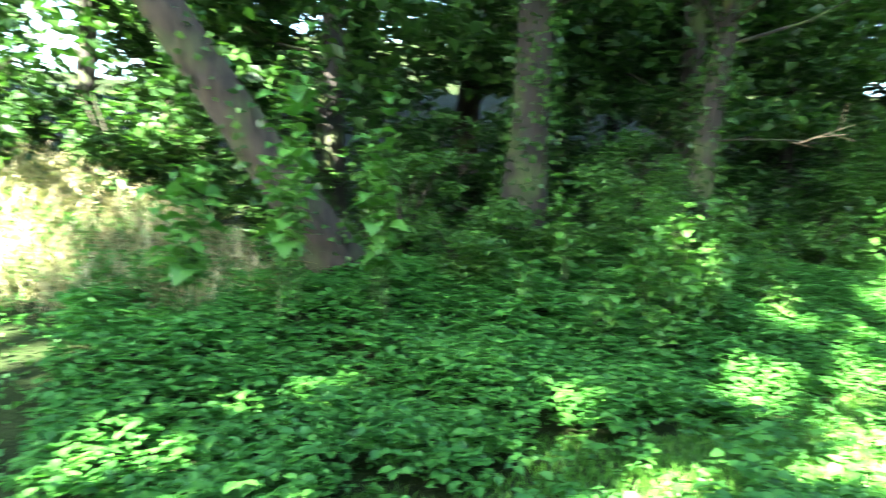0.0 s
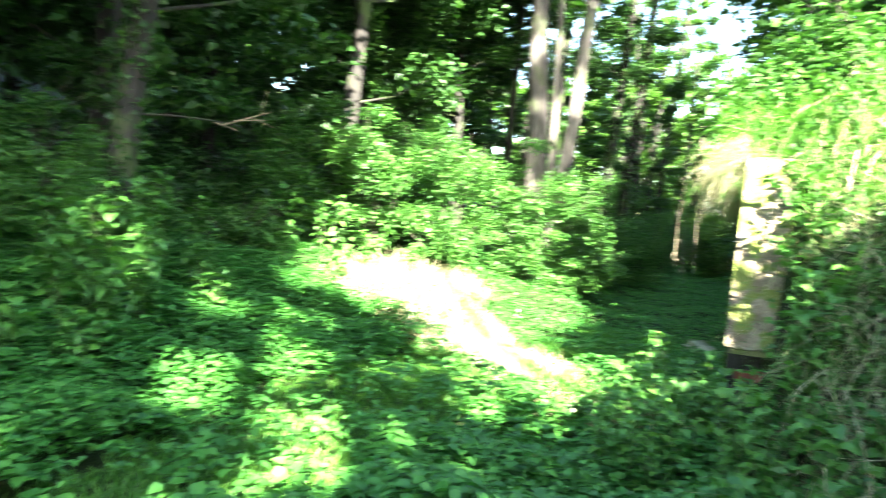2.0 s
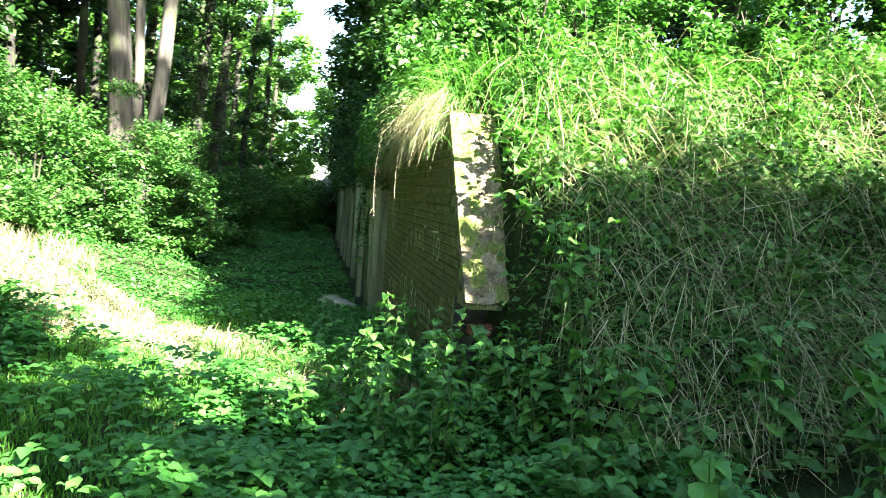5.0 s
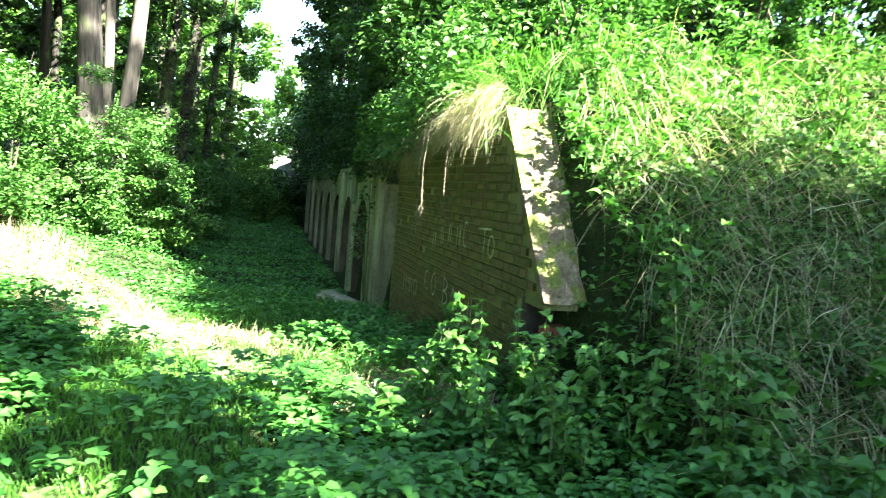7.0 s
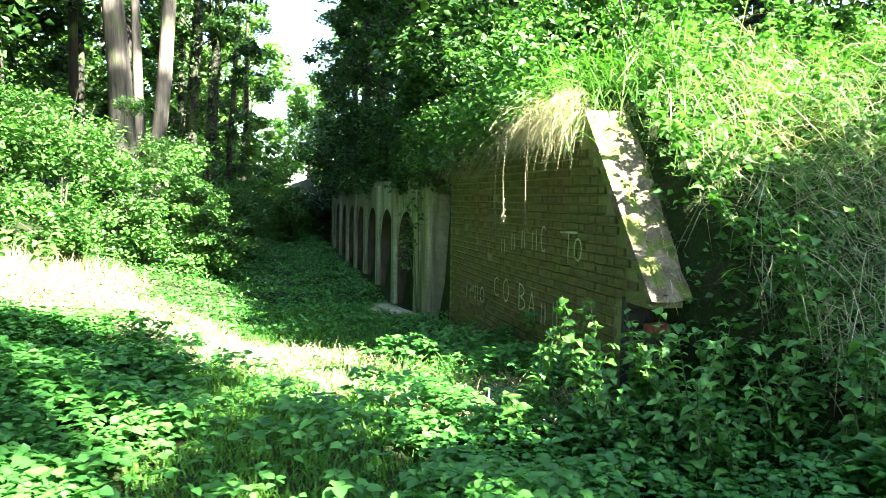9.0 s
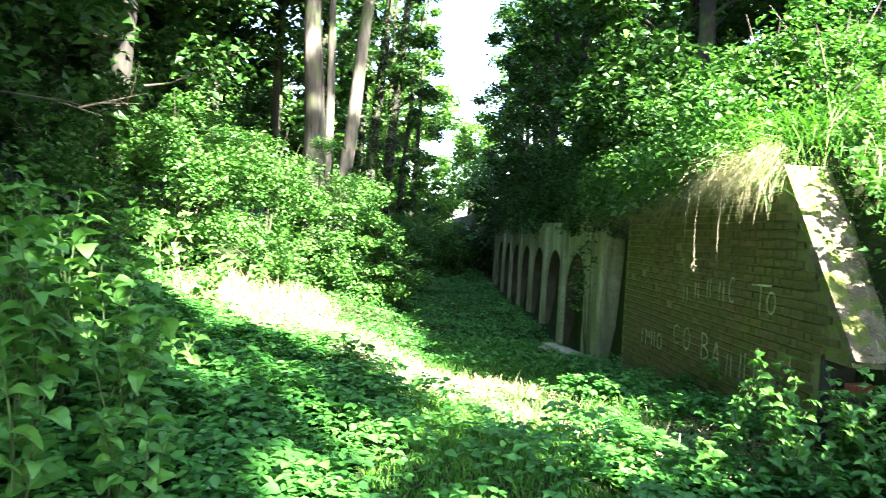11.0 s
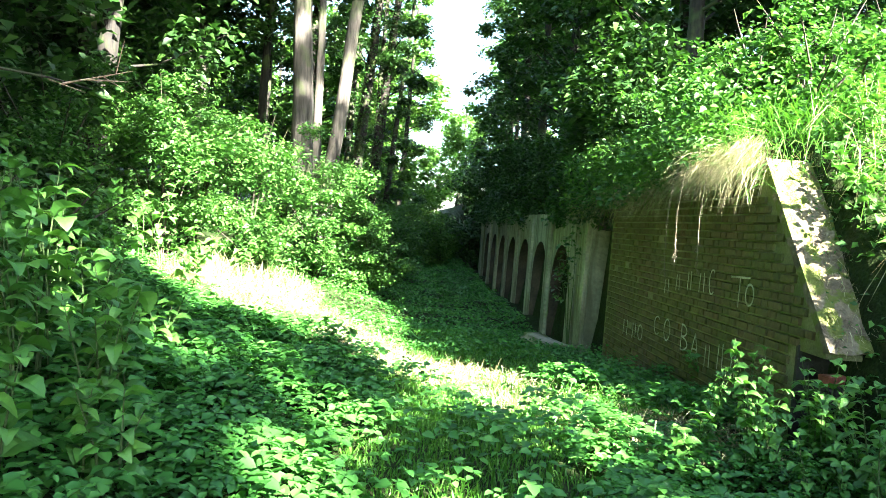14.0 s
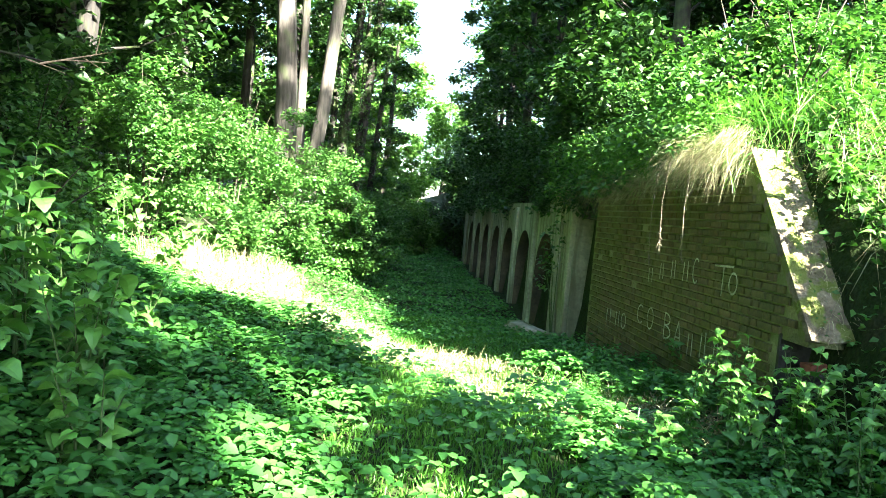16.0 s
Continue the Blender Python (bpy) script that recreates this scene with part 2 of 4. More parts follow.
def blade_mesh(name, P, D, length, width):
    """Bent grass blades from the roots P along D."""
    N = len(P)
    D = unit(D)
    s = unit(np.cross(D, np.tile([0, 0, 1.0], (N, 1))) + rng.normal(0, 0.3, (N, 3)))
    L, W = length[:, None], width[:, None]
    sag = np.zeros((N, 3))
    sag[:, 2] = -1
    mid = P + D * L * 0.55
    tip = P + D * L + sag * L * rng.uniform(0.1, 0.45, (N, 1))
    V = np.stack([P - s * W, P + s * W, mid + s * W * 0.8, mid - s * W * 0.8, tip], 1)
    i = np.arange(N)[:, None] * 5
    F = np.concatenate([i + [0, 1, 2], i + [0, 2, 3], i + [3, 2, 4]])
    return mesh_np(name, V.reshape(-1, 3), F)


def tube_mesh(name, pts, radii, sides=10, rough=0.0, seed=0):
    """A tapered limb along the points."""
    pts = np.array(pts, float)
    radii = np.array(radii, float)
    r2 = np.random.default_rng(seed)
    t = np.gradient(pts, axis=0)
    t = unit(t)
    ref = np.array([0.31, 0.95, 0.05])
    u = unit(np.cross(t, ref))
    v = np.cross(t, u)
    ang = np.linspace(0, 2 * np.pi, sides, endpoint=False)
    ridge = 1 + rough * r2.normal(0, 1, sides)
    V = []
    for k in range(len(pts)):
        rr = radii[k] * (ridge + rough * 0.5 * r2.normal(0, 1, sides))
        V.append(pts[k] + np.outer(np.cos(ang) * rr, u[k]) + np.outer(np.sin(ang) * rr, v[k]))
    V = np.concatenate(V)
    F = []
    for k in range(len(pts) - 1):
        for j in range(sides):
            F.append((k * sides + j, k * sides + (j + 1) % sides, (k + 1) * sides + (j + 1) % sides, (k + 1) * sides + j))
    return mesh_np(name, V, np.array(F), True)


def box_bm(x0, y0, z0, x1, y1, z1, bevel=0.0, seg=1):
    bm = bmesh.new()
    bmesh.ops.create_cube(bm, size=1, matrix=Matrix.LocRotScale(((x0 + x1) / 2, (y0 + y1) / 2, (z0 + z1) / 2), None, (x1 - x0, y1 - y0, z1 - z0)))
    if bevel:
        bmesh.ops.bevel(bm, geom=bm.edges[:], offset=bevel, segments=seg, affect="EDGES")
    return bm


def empty(name, x, y, z, label, category, group=""):
    e = new(name)
    e.location = (x, y, z)
    tagged(e, label, category, group)
    return e


# ---- ground ----
def smooth(x, a, b):
    t = np.clip((x - a) / (b - a), 0, 1)
    return t * t * (3 - 2 * t)


def ground_z(x, y):
    x, y = np.asarray(x, float), np.asarray(y, float)
    base = np.interp(y, [-60, -6, -3, 1, 3.8, 6.6, 9, 14, 24, 40, 60, 400], [1.0, 1.0, 1.02, 0.9, 0.7, 0.52, 0.36, 0.38, 0.45, 0.7, 1.0, 1.5])
    d = np.maximum(0, -2.6 - x)
    depth = np.interp(y, [-6, -4, 0, 4, 10, 30], [0.7, 0.7, 1.0, 1.1, 1.15, 1.15])
    left = np.interp(d, [0, 0.8, 2.2, 4.5, 10, 20, 40, 400], [0, 0.14, 0.52, 0.95, 1.45, 4.0, 10.0, 60.0]) * depth
    yy = y + 0.1 * np.sin(2.1 * x)
    up = np.interp(yy, [-1.7, -1.1, -0.5, 0.2, 1.2, 2.4, 6, 30, 400], [0, 0.15, 0.55, 1.2, 2.05, 2.35, 2.45, 2.6, 3.0])
    right = 1.12 + up + np.interp(x, [0, 4, 12, 400], [0, 0.5, 1.8, 4])
    k = smooth(x, 0.12, 0.4)
    k = np.where(y < -1.2, smooth(x, 0.2, 2.0), k)
    mound = 0.75 * np.exp(-(((x + 8.5) / 2.0) ** 2 + ((y + 7.2) / 1.6) ** 2))
    lump = 0.05 * np.sin(1.7 * x + 0.6 * y) + 0.04 * np.sin(2.3 * y - 0.8 * x)
    lump = lump * np.interp(np.abs(x) + np.abs(y), [0, 3, 60, 400], [0.7, 1, 1, 6])
    return (base + left) * (1 - k) + right * k + lump + mound


def build_ground():
    xs = np.concatenate([-np.geomspace(400, 16, 14), np.arange(-15.5, -0.4, 0.3), np.arange(-0.4, 0.8, 0.1), np.arange(0.9, 8, 0.3), np.geomspace(8.2, 400, 16)])
    ys = np.concatenate([-np.geomspace(400, 12.5, 12), np.arange(-12, -2, 0.35), np.arange(-2, 3, 0.15), np.arange(3, 42, 0.5), np.geomspace(43, 400, 14)])
    X, Y = np.meshgrid(xs, ys, indexing="ij")
    V = np.stack([X.ravel(), Y.ravel(), ground_z(X, Y).ravel()], 1)
    a = (np.arange(len(xs) - 1)[:, None] * len(ys) + np.arange(len(ys) - 1)).ravel()
    F = np.stack([a, a + len(ys), a + len(ys) + 1, a + 1], 1)
    tagged(linked("ground", mesh_np("ground", V, F, True), SOIL), "dark woodland soil with moss and leaf litter", "ground", kind="structure")


build_ground()


# ---- the wall with its casemates ----
WALL_TOP = 3.05
BRICK_END = 5.55
COURSE = 0.075


def wing_z(y):
    """Height of the sloping end of the wall at y."""
    return 1.78 + (3.17 - 1.78) * y / 1.14


def build_brick_wall():
    bm = bmesh.new()
    prof = [(0.42, -0.3), (BRICK_END, -0.3), (BRICK_END, WALL_TOP), (1.15, WALL_TOP), (0.06, 1.735), (0.06, 1.7), (0.42, 1.7)]
    front = [bm.verts.new((0.012, y, z)) for y, z in prof]
    back = [bm.verts.new((0.5, y, z)) for y, z in prof]
    bm.faces.new(front[::-1]), bm.faces.new(back)
    for i in range(len(prof)):
        j = (i + 1) % len(prof)
        bm.faces.new((front[i], front[j], back[j], back[i]))
    bmesh.ops.recalc_face_normals(bm, faces=bm.faces[:])
    wall = part("wall_brick", bm, MORTAR)
    # thin dark sheet added over the wall's end to imitate the hollow's shade
    part("end_shade", box_bm(0.0, 0.385, 0.2, 0.5, 0.416, 1.74), INSIDE, wall)
    tagged(wall, "old brick retaining wall, green with algae, with chalked letters", "wall", kind="structure")
    return wall


wall_brick = build_brick_wall()


def build_wing():
    """The sloping concrete end of the wall, over a hollow where its foot has broken away."""
    bm = bmesh.new()
    prof = [(-0.02, 1.76), (1.13, 3.16), (1.5, 3.2), (1.5, 3.1), (1.17, 3.08), (0.05, 1.74)]
    n = 7
    rows = []
    for i in range(n):
        x = -0.012 + i * 0.46 / (n - 1)
        rows.append([bm.verts.new((x, y, z)) for y, z in prof])
    for i in range(n - 1):
        for k in range(len(prof)):
            j = (k + 1) % len(prof)
            bm.faces.new((rows[i][k], rows[i][j], rows[i + 1][j], rows[i + 1][k]))
    bm.faces.new(rows[0]), bm.faces.new(rows[-1][::-1])
    bmesh.ops.recalc_face_normals(bm, faces=bm.faces[:])
    bmesh.ops.subdivide_edges(bm, edges=[e for e in bm.edges if abs(e.verts[0].co.x - e.verts[1].co.x) < 0.01 and e.calc_length() > 1], cuts=14, use_grid_fill=True)
    for v in bm.verts:
        if v.co.x > 0.0:
            f = noise.noise(v.co * 5.0) * 0.035 + noise.noise(v.co * 13.0) * 0.015
            v.co += Vector((0, -0.75, 0.66)) * f
    wing = part("wing_wall", bm, CONCRETE)
    tagged(wing, "sloping pale concrete wall end, patched with moss", "wall", kind="structure")
    # footing in the hollow, its shade put into the near-black colour
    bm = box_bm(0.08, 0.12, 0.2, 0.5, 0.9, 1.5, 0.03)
    tagged(part("wall_footing", bm, INSIDE), "masonry under the wall end, darkened to look shaded", "wall", kind="structure")


build_wing()

ARCHES = [8.85, 11.1, 13.3, 15.5, 17.7, 19.9, 22.1]
ARC_START, ARC_END, ARC_TOP, ARC_FLOOR = 6.62, 25.0, 2.78, -0.25


def arch_profile(yc, r=0.84, spring=1.34):
    pts = [(yc - r, ARC_FLOOR)]
    for i in range(15):
        a = math.pi - math.pi * i / 14
        pts.append((yc + r * math.cos(a), spring + r * math.sin(a)))
    pts.append((yc + r, ARC_FLOOR))
    return pts


def build_arcade():
    """One plastered wall, the arches cut through it; the bay of each arch is a strip of its own."""
    bm = bmesh.new()
    thick = 0.45

    def slab(outline):
        f = [bm.verts.new((0, y, z)) for y, z in outline]
        b = [bm.verts.new((thick, y, z)) for y, z in outline]
        bm.faces.new(f), bm.faces.new(b[::-1])
        for i in range(len(outline)):
            j = (i + 1) % len(outline)
            bm.faces.new((f[i], b[i], b[j], f[j]))
    edges = [ARC_START] + [(a + b) / 2 for a, b in zip(ARCHES, ARCHES[1:])] + [ARC_END]
    for yc, lo, hi in zip(ARCHES, edges, edges[1:]):
        pts = arch_profile(yc)
        mid = len(pts) // 2
        crown = pts[mid]
        slab([(lo, ARC_FLOOR), *pts[:mid + 1], (crown[0], ARC_TOP), (lo, ARC_TOP)])
        slab([(crown[0], ARC_TOP), *pts[mid:], (hi, ARC_FLOOR), (hi, ARC_TOP)])
    bmesh.ops.recalc_face_normals(bm, faces=bm.faces[:])
    # faces inside the arches get the shade-darkened colour
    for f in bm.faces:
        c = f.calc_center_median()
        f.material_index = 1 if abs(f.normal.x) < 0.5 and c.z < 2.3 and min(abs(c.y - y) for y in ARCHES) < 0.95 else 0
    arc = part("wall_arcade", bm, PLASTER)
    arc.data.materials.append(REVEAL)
    tagged(arc, "weathered plastered wall with a row of arched openings", "wall", kind="structure")
    # pilasters between the arches
    for y in [6.86, 7.66] + [(a + b) / 2 for a, b in zip(ARCHES, ARCHES[1:])] + [23.4]:
        part("pilaster", box_bm(-0.07, y - 0.16, ARC_FLOOR, 0.02, y + 0.16, ARC_TOP - 0.1, 0.012), PLASTER, arc)
    # recess between the brick wall and the arcade, its shade put into near-black colour
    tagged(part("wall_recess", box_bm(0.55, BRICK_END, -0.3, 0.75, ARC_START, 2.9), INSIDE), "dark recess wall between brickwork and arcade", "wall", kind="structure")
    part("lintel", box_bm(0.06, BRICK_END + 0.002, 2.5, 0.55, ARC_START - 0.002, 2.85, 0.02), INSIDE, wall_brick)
    # casemate interiors, coloured near-black to imitate their deep shade
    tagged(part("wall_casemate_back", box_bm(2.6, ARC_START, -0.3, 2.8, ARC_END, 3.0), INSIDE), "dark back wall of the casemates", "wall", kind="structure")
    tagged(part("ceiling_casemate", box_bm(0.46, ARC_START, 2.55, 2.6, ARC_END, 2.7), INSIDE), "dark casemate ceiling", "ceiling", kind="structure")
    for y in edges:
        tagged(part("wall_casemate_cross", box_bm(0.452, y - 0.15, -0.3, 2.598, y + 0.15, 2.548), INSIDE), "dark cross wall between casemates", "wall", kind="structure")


build_arcade()


def build_door():
    e = empty("arch_door", 0.3, 8.04, 0.2, "rusty brown plank door standing ajar in the first arch", "door")
    for i in range(4):
        b = part("plank", box_bm(0.0, i * 0.2, 0.02, 0.04, i * 0.2 + 0.192, 1.75, 0.006), RUST, e)
    part("brace", box_bm(-0.03, 0.02, 0.4, -0.002, 0.77, 0.52, 0.006), RUST, e)
    part("brace", box_bm(-0.03, 0.02, 1.3, -0.002, 0.77, 1.42, 0.006), RUST, e)


build_door()


# ---- plants ----
def tree(x, y, height, radius, label, bark=BARK_DARK, lean=(0.0, 0.0), crown_from=0.4, spread=2.5, clumps=26, leaves=9000, leaf=0.13,
         leaf_mat=LEAF_SHADED, ivy=0, seed=1, group="trees of the wood", fork=None):
    """A tapered trunk with limbs, and a crown of leaf clumps at the limbs' ends."""
    r2 = np.random.default_rng(seed)
    z0 = float(ground_z(x, y)) - 0.15
    e = empty("tree", x, y, z0, label, "tree", group)
    k = 9
    hs = np.linspace(0, 1, k)
    wob = np.cumsum(r2.normal(0, 0.05, (k, 2)), 0) * radius * 4
    pts = np.stack([lean[0] * hs * height + wob[:, 0], lean[1] * hs * height + wob[:, 1], hs * height], 1)
    rad = radius * (1 - 0.75 * hs)
    rad[0] *= 1.35
    linked("trunk", tube_mesh("trunk", pts, rad, 14, 0.07, seed), bark, e)

    def at_height(h):
        return np.array([np.interp(h, hs, pts[:, i]) for i in range(3)])
    cs = []
    for i in range(clumps):
        h = crown_from + (1 - crown_from) * (i + r2.uniform(0, 1)) / clumps
        a = r2.uniform(0, 2 * np.pi)
        out = spread * (0.35 + 0.65 * math.sin(math.pi * min(1, (h - crown_from) / (1 - crown_from) * 0.8 + 0.2))) * r2.uniform(0.5, 1.0)
        base = at_height(max(crown_from * 0.85, h - 0.12))
        tip = base + np.array([math.cos(a) * out, math.sin(a) * out, out * 0.35 + 0.2])
        cs.append(tip)
        if i % 2 == 0:
            mid = (base + tip) / 2 + r2.normal(0, 0.08 * out, 3)
            linked("limb", tube_mesh("limb", [base, mid, tip], [radius * 0.18, radius * 0.11, radius * 0.03], 6, 0.05, seed + i), bark, e)
    cs = np.array(cs)
    if leaves:
        pick = r2.integers(0, len(cs), leaves)
        size = r2.uniform(0.35, 0.8, len(cs))[pick] * spread * 0.42
        P = cs[pick] + unit(r2.normal(0, 1, (leaves, 3))) * (r2.uniform(0, 1, (leaves, 1)) ** 0.5) * size[:, None] * np.array([1, 1, 0.6])
        linked("crown", leaf_mesh("crown", P, r2.uniform(0.6, 1.3, leaves) * leaf, 0.7), leaf_mat, e)
    if ivy:
        h = r2.uniform(0.0, 0.75, ivy) ** 1.2
        a = r2.uniform(0, 2 * np.pi, ivy)
        c = np.stack([np.interp(h, hs, pts[:, i]) for i in range(3)], 1)
        rr = np.interp(h, hs, rad) * r2.uniform(1.0, 1.7, ivy)
        P = c + np.stack([np.cos(a) * rr, np.sin(a) * rr, np.zeros(ivy)], 1)
        linked("ivy", leaf_mesh("ivy", P, r2.uniform(0.05, 0.11, ivy), 1.5, 0.45), LEAF_IVY, e, "dark ivy climbing the trunk")
    return e


def shrub(x, y, height, spread, label, leaves=3500, leaf=0.08, mat=LEAF_SHRUB, seed=1, name="shrub", group="shrubs of the ditch", lift=0.25, fine=False):
    r2 = np.random.default_rng(seed)
    z0 = float(ground_z(x, y)) - 0.05
    e = empty(name, x, y, z0, label, name, group)
    stems, V = 7, []
    tips = []
    for i in range(stems):
        a = r2.uniform(0, 2 * np.pi)
        o = spread * r2.uniform(0.3, 0.9)
        h = height * r2.uniform(0.65, 1.0)
        p0 = np.array([0.05 * math.cos(a), 0.05 * math.sin(a), 0])
        p2 = np.array([o * math.cos(a), o * math.sin(a), h])
        p1 = np.array([o * 0.35 * math.cos(a), o * 0.35 * math.sin(a), h * 0.6])
        linked("stem", tube_mesh("stem", [p0, p1, p2], [0.02, 0.014, 0.004], 5, 0, seed + i), BARK_BROWN, e)
        tips.append((p0, p1, p2))
    nc = 26
    cs = []
    for i in range(nc):
        p0, p1, p2 = tips[r2.integers(0, stems)]
        t = r2.uniform(lift, 1)
        c = (1 - t) ** 2 * p0 + 2 * t * (1 - t) * p1 + t * t * p2
        cs.append(c + r2.normal(0, 0.16 * spread, 3))
    cs = np.array(cs)
    pick = r2.integers(0, nc, leaves)
    size = r2.uniform(0.14, 0.34, nc)[pick] * (spread + height) * 0.5
    P = cs[pick] + unit(r2.normal(0, 1, (leaves, 3))) * (r2.uniform(0, 1, (leaves, 1)) ** 0.6) * size[:, None] * np.array([1, 1, 0.55])
    P[:, 2] = np.maximum(P[:, 2], 0.02)
    linked("foliage", leaf_mesh("foliage", P, r2.uniform(0.6, 1.3, leaves) * leaf, 0.55, fine=fine), mat, e)
    return e


# pale trunks on the far side of the ditch
tree(-6.05, 15.0, 17, 0.32, "tall tree with a pale grey trunk beyond the bushes", BARK_PALE, (-0.015, 0.0), 0.55, 3.0, 20, 7000, 0.16, seed=3)
tree(-5.6, 15.5, 16, 0.15, "slim pale tree beside a thicker one", BARK_PALE, (-0.01, 0.0), 0.6, 2.2, 14, 4000, 0.16, seed=4)
tree(-5.35, 15.0, 17, 0.22, "tall pale tree leaning over the ditch", BARK_PALE, (0.085, 0.0), 0.55, 3.0, 18, 6000, 0.16, seed=5)
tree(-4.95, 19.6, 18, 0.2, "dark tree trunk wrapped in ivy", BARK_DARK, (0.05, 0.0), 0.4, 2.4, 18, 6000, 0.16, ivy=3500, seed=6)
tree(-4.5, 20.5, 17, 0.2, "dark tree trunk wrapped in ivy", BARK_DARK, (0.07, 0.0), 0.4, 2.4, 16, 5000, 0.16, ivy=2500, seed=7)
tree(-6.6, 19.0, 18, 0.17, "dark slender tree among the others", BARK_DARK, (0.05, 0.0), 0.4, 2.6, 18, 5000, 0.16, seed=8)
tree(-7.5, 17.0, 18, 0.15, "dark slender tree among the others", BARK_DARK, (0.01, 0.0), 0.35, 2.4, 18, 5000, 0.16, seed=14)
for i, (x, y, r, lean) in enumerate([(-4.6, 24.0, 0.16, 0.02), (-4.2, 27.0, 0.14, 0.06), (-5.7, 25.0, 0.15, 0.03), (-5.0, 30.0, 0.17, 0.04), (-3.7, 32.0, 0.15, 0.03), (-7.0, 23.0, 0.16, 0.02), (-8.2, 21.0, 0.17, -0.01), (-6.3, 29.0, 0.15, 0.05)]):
    tree(x, y, 15 + i % 3, r, "slender dark tree deep in the ditch wood", BARK_DARK, (lean, 0.0), 0.16, 1.5, 26, 5200, 0.17, LEAF_FAR if i % 2 else LEAF_SHADED, ivy=900, seed=400 + i, group="slender ditch trees")
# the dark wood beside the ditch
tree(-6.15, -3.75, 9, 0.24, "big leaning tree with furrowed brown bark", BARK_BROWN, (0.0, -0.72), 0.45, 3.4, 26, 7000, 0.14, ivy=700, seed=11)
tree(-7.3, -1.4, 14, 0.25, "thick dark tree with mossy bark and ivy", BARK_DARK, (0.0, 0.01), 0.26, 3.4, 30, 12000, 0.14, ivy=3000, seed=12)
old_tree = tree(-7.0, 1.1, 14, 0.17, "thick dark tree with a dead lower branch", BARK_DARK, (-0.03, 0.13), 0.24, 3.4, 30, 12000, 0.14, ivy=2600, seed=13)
WOOD = [(-11.5, -6.5), (-10.5, -3.0), (-9.5, 3.0), (-10.5, 6.5), (-9.2, 9.5), (-10.5, 12.5), (-9.0, 16.5), (-14.5, -4.5), (-13.5, 0.5), (-14.5, 5.0), (-14.0, 10.0),
        (-13.5, 16.0), (-12.5, -11.0), (-11.0, 21.0), (-8.0, 25.0), (-12.0, 28.0)]
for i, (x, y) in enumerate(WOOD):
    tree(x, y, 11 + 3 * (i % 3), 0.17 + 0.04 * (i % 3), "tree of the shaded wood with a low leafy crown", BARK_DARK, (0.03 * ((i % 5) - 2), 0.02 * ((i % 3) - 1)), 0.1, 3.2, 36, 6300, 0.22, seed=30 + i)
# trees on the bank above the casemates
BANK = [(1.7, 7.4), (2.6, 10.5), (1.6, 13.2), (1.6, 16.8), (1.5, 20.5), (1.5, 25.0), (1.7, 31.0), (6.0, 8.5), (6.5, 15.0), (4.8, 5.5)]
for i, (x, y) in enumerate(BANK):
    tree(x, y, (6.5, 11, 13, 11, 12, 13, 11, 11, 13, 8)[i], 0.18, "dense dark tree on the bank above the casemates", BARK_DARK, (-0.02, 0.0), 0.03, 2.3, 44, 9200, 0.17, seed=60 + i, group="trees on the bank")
# tall trees added uphill as sun blockers for the bank trees
for i, (x, y) in enumerate([(5.9, 3.4), (8.2, 4.2), (9.4, 6.8), (7.2, 1.6), (8.4, 9.6)]):
    tree(x, y, (11, 19, 19, 10, 19)[i], 0.25, "tall tree added on the hill to shade the bank trees", BARK_DARK, (0.0, 0.0), 0.12, 2.3, 50, 8000, 0.36, seed=90 + i, group="trees on the hill")
# bushes where the wall ends
for i, (x, y) in enumerate([(-0.1, 26.2), (0.3, 29.0), (0.0, 33.0), (0.4, 38.0)]):
    shrub(x, y, 2.6, 1.5, "dark bush at the end of the arcade", 4000, 0.16, LEAF_SHADED, 640 + i, group="bushes at the arcade's end", lift=0.02)
for i, (x, y, h) in enumerate([(-1.5, 27.0, 2.3), (-1.2, 31.0, 2.7), (-1.9, 29.0, 1.7), (-2.6, 32.0, 2.0), (-0.9, 34.0, 1.8), (-1.9, 41.0, 2.4), (-0.6, 46.0, 2.8), (-2.6, 48.0, 3.0)]):
    shrub(x, y, h, 1.2, "light green bush at the far end of the ditch", 3000, 0.15, LEAF_FAR, 660 + i, group="bushes closing the ditch", lift=0.02)
# sunny trees closing the ditch
FAR = [(-6.0, 36), (-3.9, 42), (-8.5, 38), (-5.5, 50), (3.5, 42), (-12, 42), (-9, 54), (1.0, 60), (-4, 64), (6, 52)]
for i, (x, y) in enumerate(FAR):
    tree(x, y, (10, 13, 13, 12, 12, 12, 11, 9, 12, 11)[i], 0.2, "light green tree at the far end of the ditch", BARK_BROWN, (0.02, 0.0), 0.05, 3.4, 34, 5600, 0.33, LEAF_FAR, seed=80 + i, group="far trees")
# shrubs on the slope of the ditch
SLOPE = [(-7.0, 7.6, 3.0, 1.5), (-6.0, 9.2, 2.9, 1.5), (-4.9, 11.0, 2.2, 1.3), (-7.4, 10.6, 3.6, 1.6), (-4.3, 13.5, 2.3, 1.3), (-4.0, 17.0, 2.4, 1.3), (-3.7, 21.0, 2.5, 1.4), (-3.6, 26.0, 2.8, 1.6),
         (-7.9, 5.6, 2.8, 1.3), (-3.3, 31.0, 2.8, 1.5), (-5.6, 18.0, 3.1, 1.6), (-5.2, 23.0, 3.2, 1.6), (-6.0, 13.2, 3.0, 1.5), (-4.9, 15.6, 2.6, 1.2), (-3.7, 12.0, 1.6, 0.9), (-3.6, 14.8, 1.9, 1.0), (-3.5, 18.6, 2.0, 1.1), (-5.4, 7.4, 1.1, 0.8)]
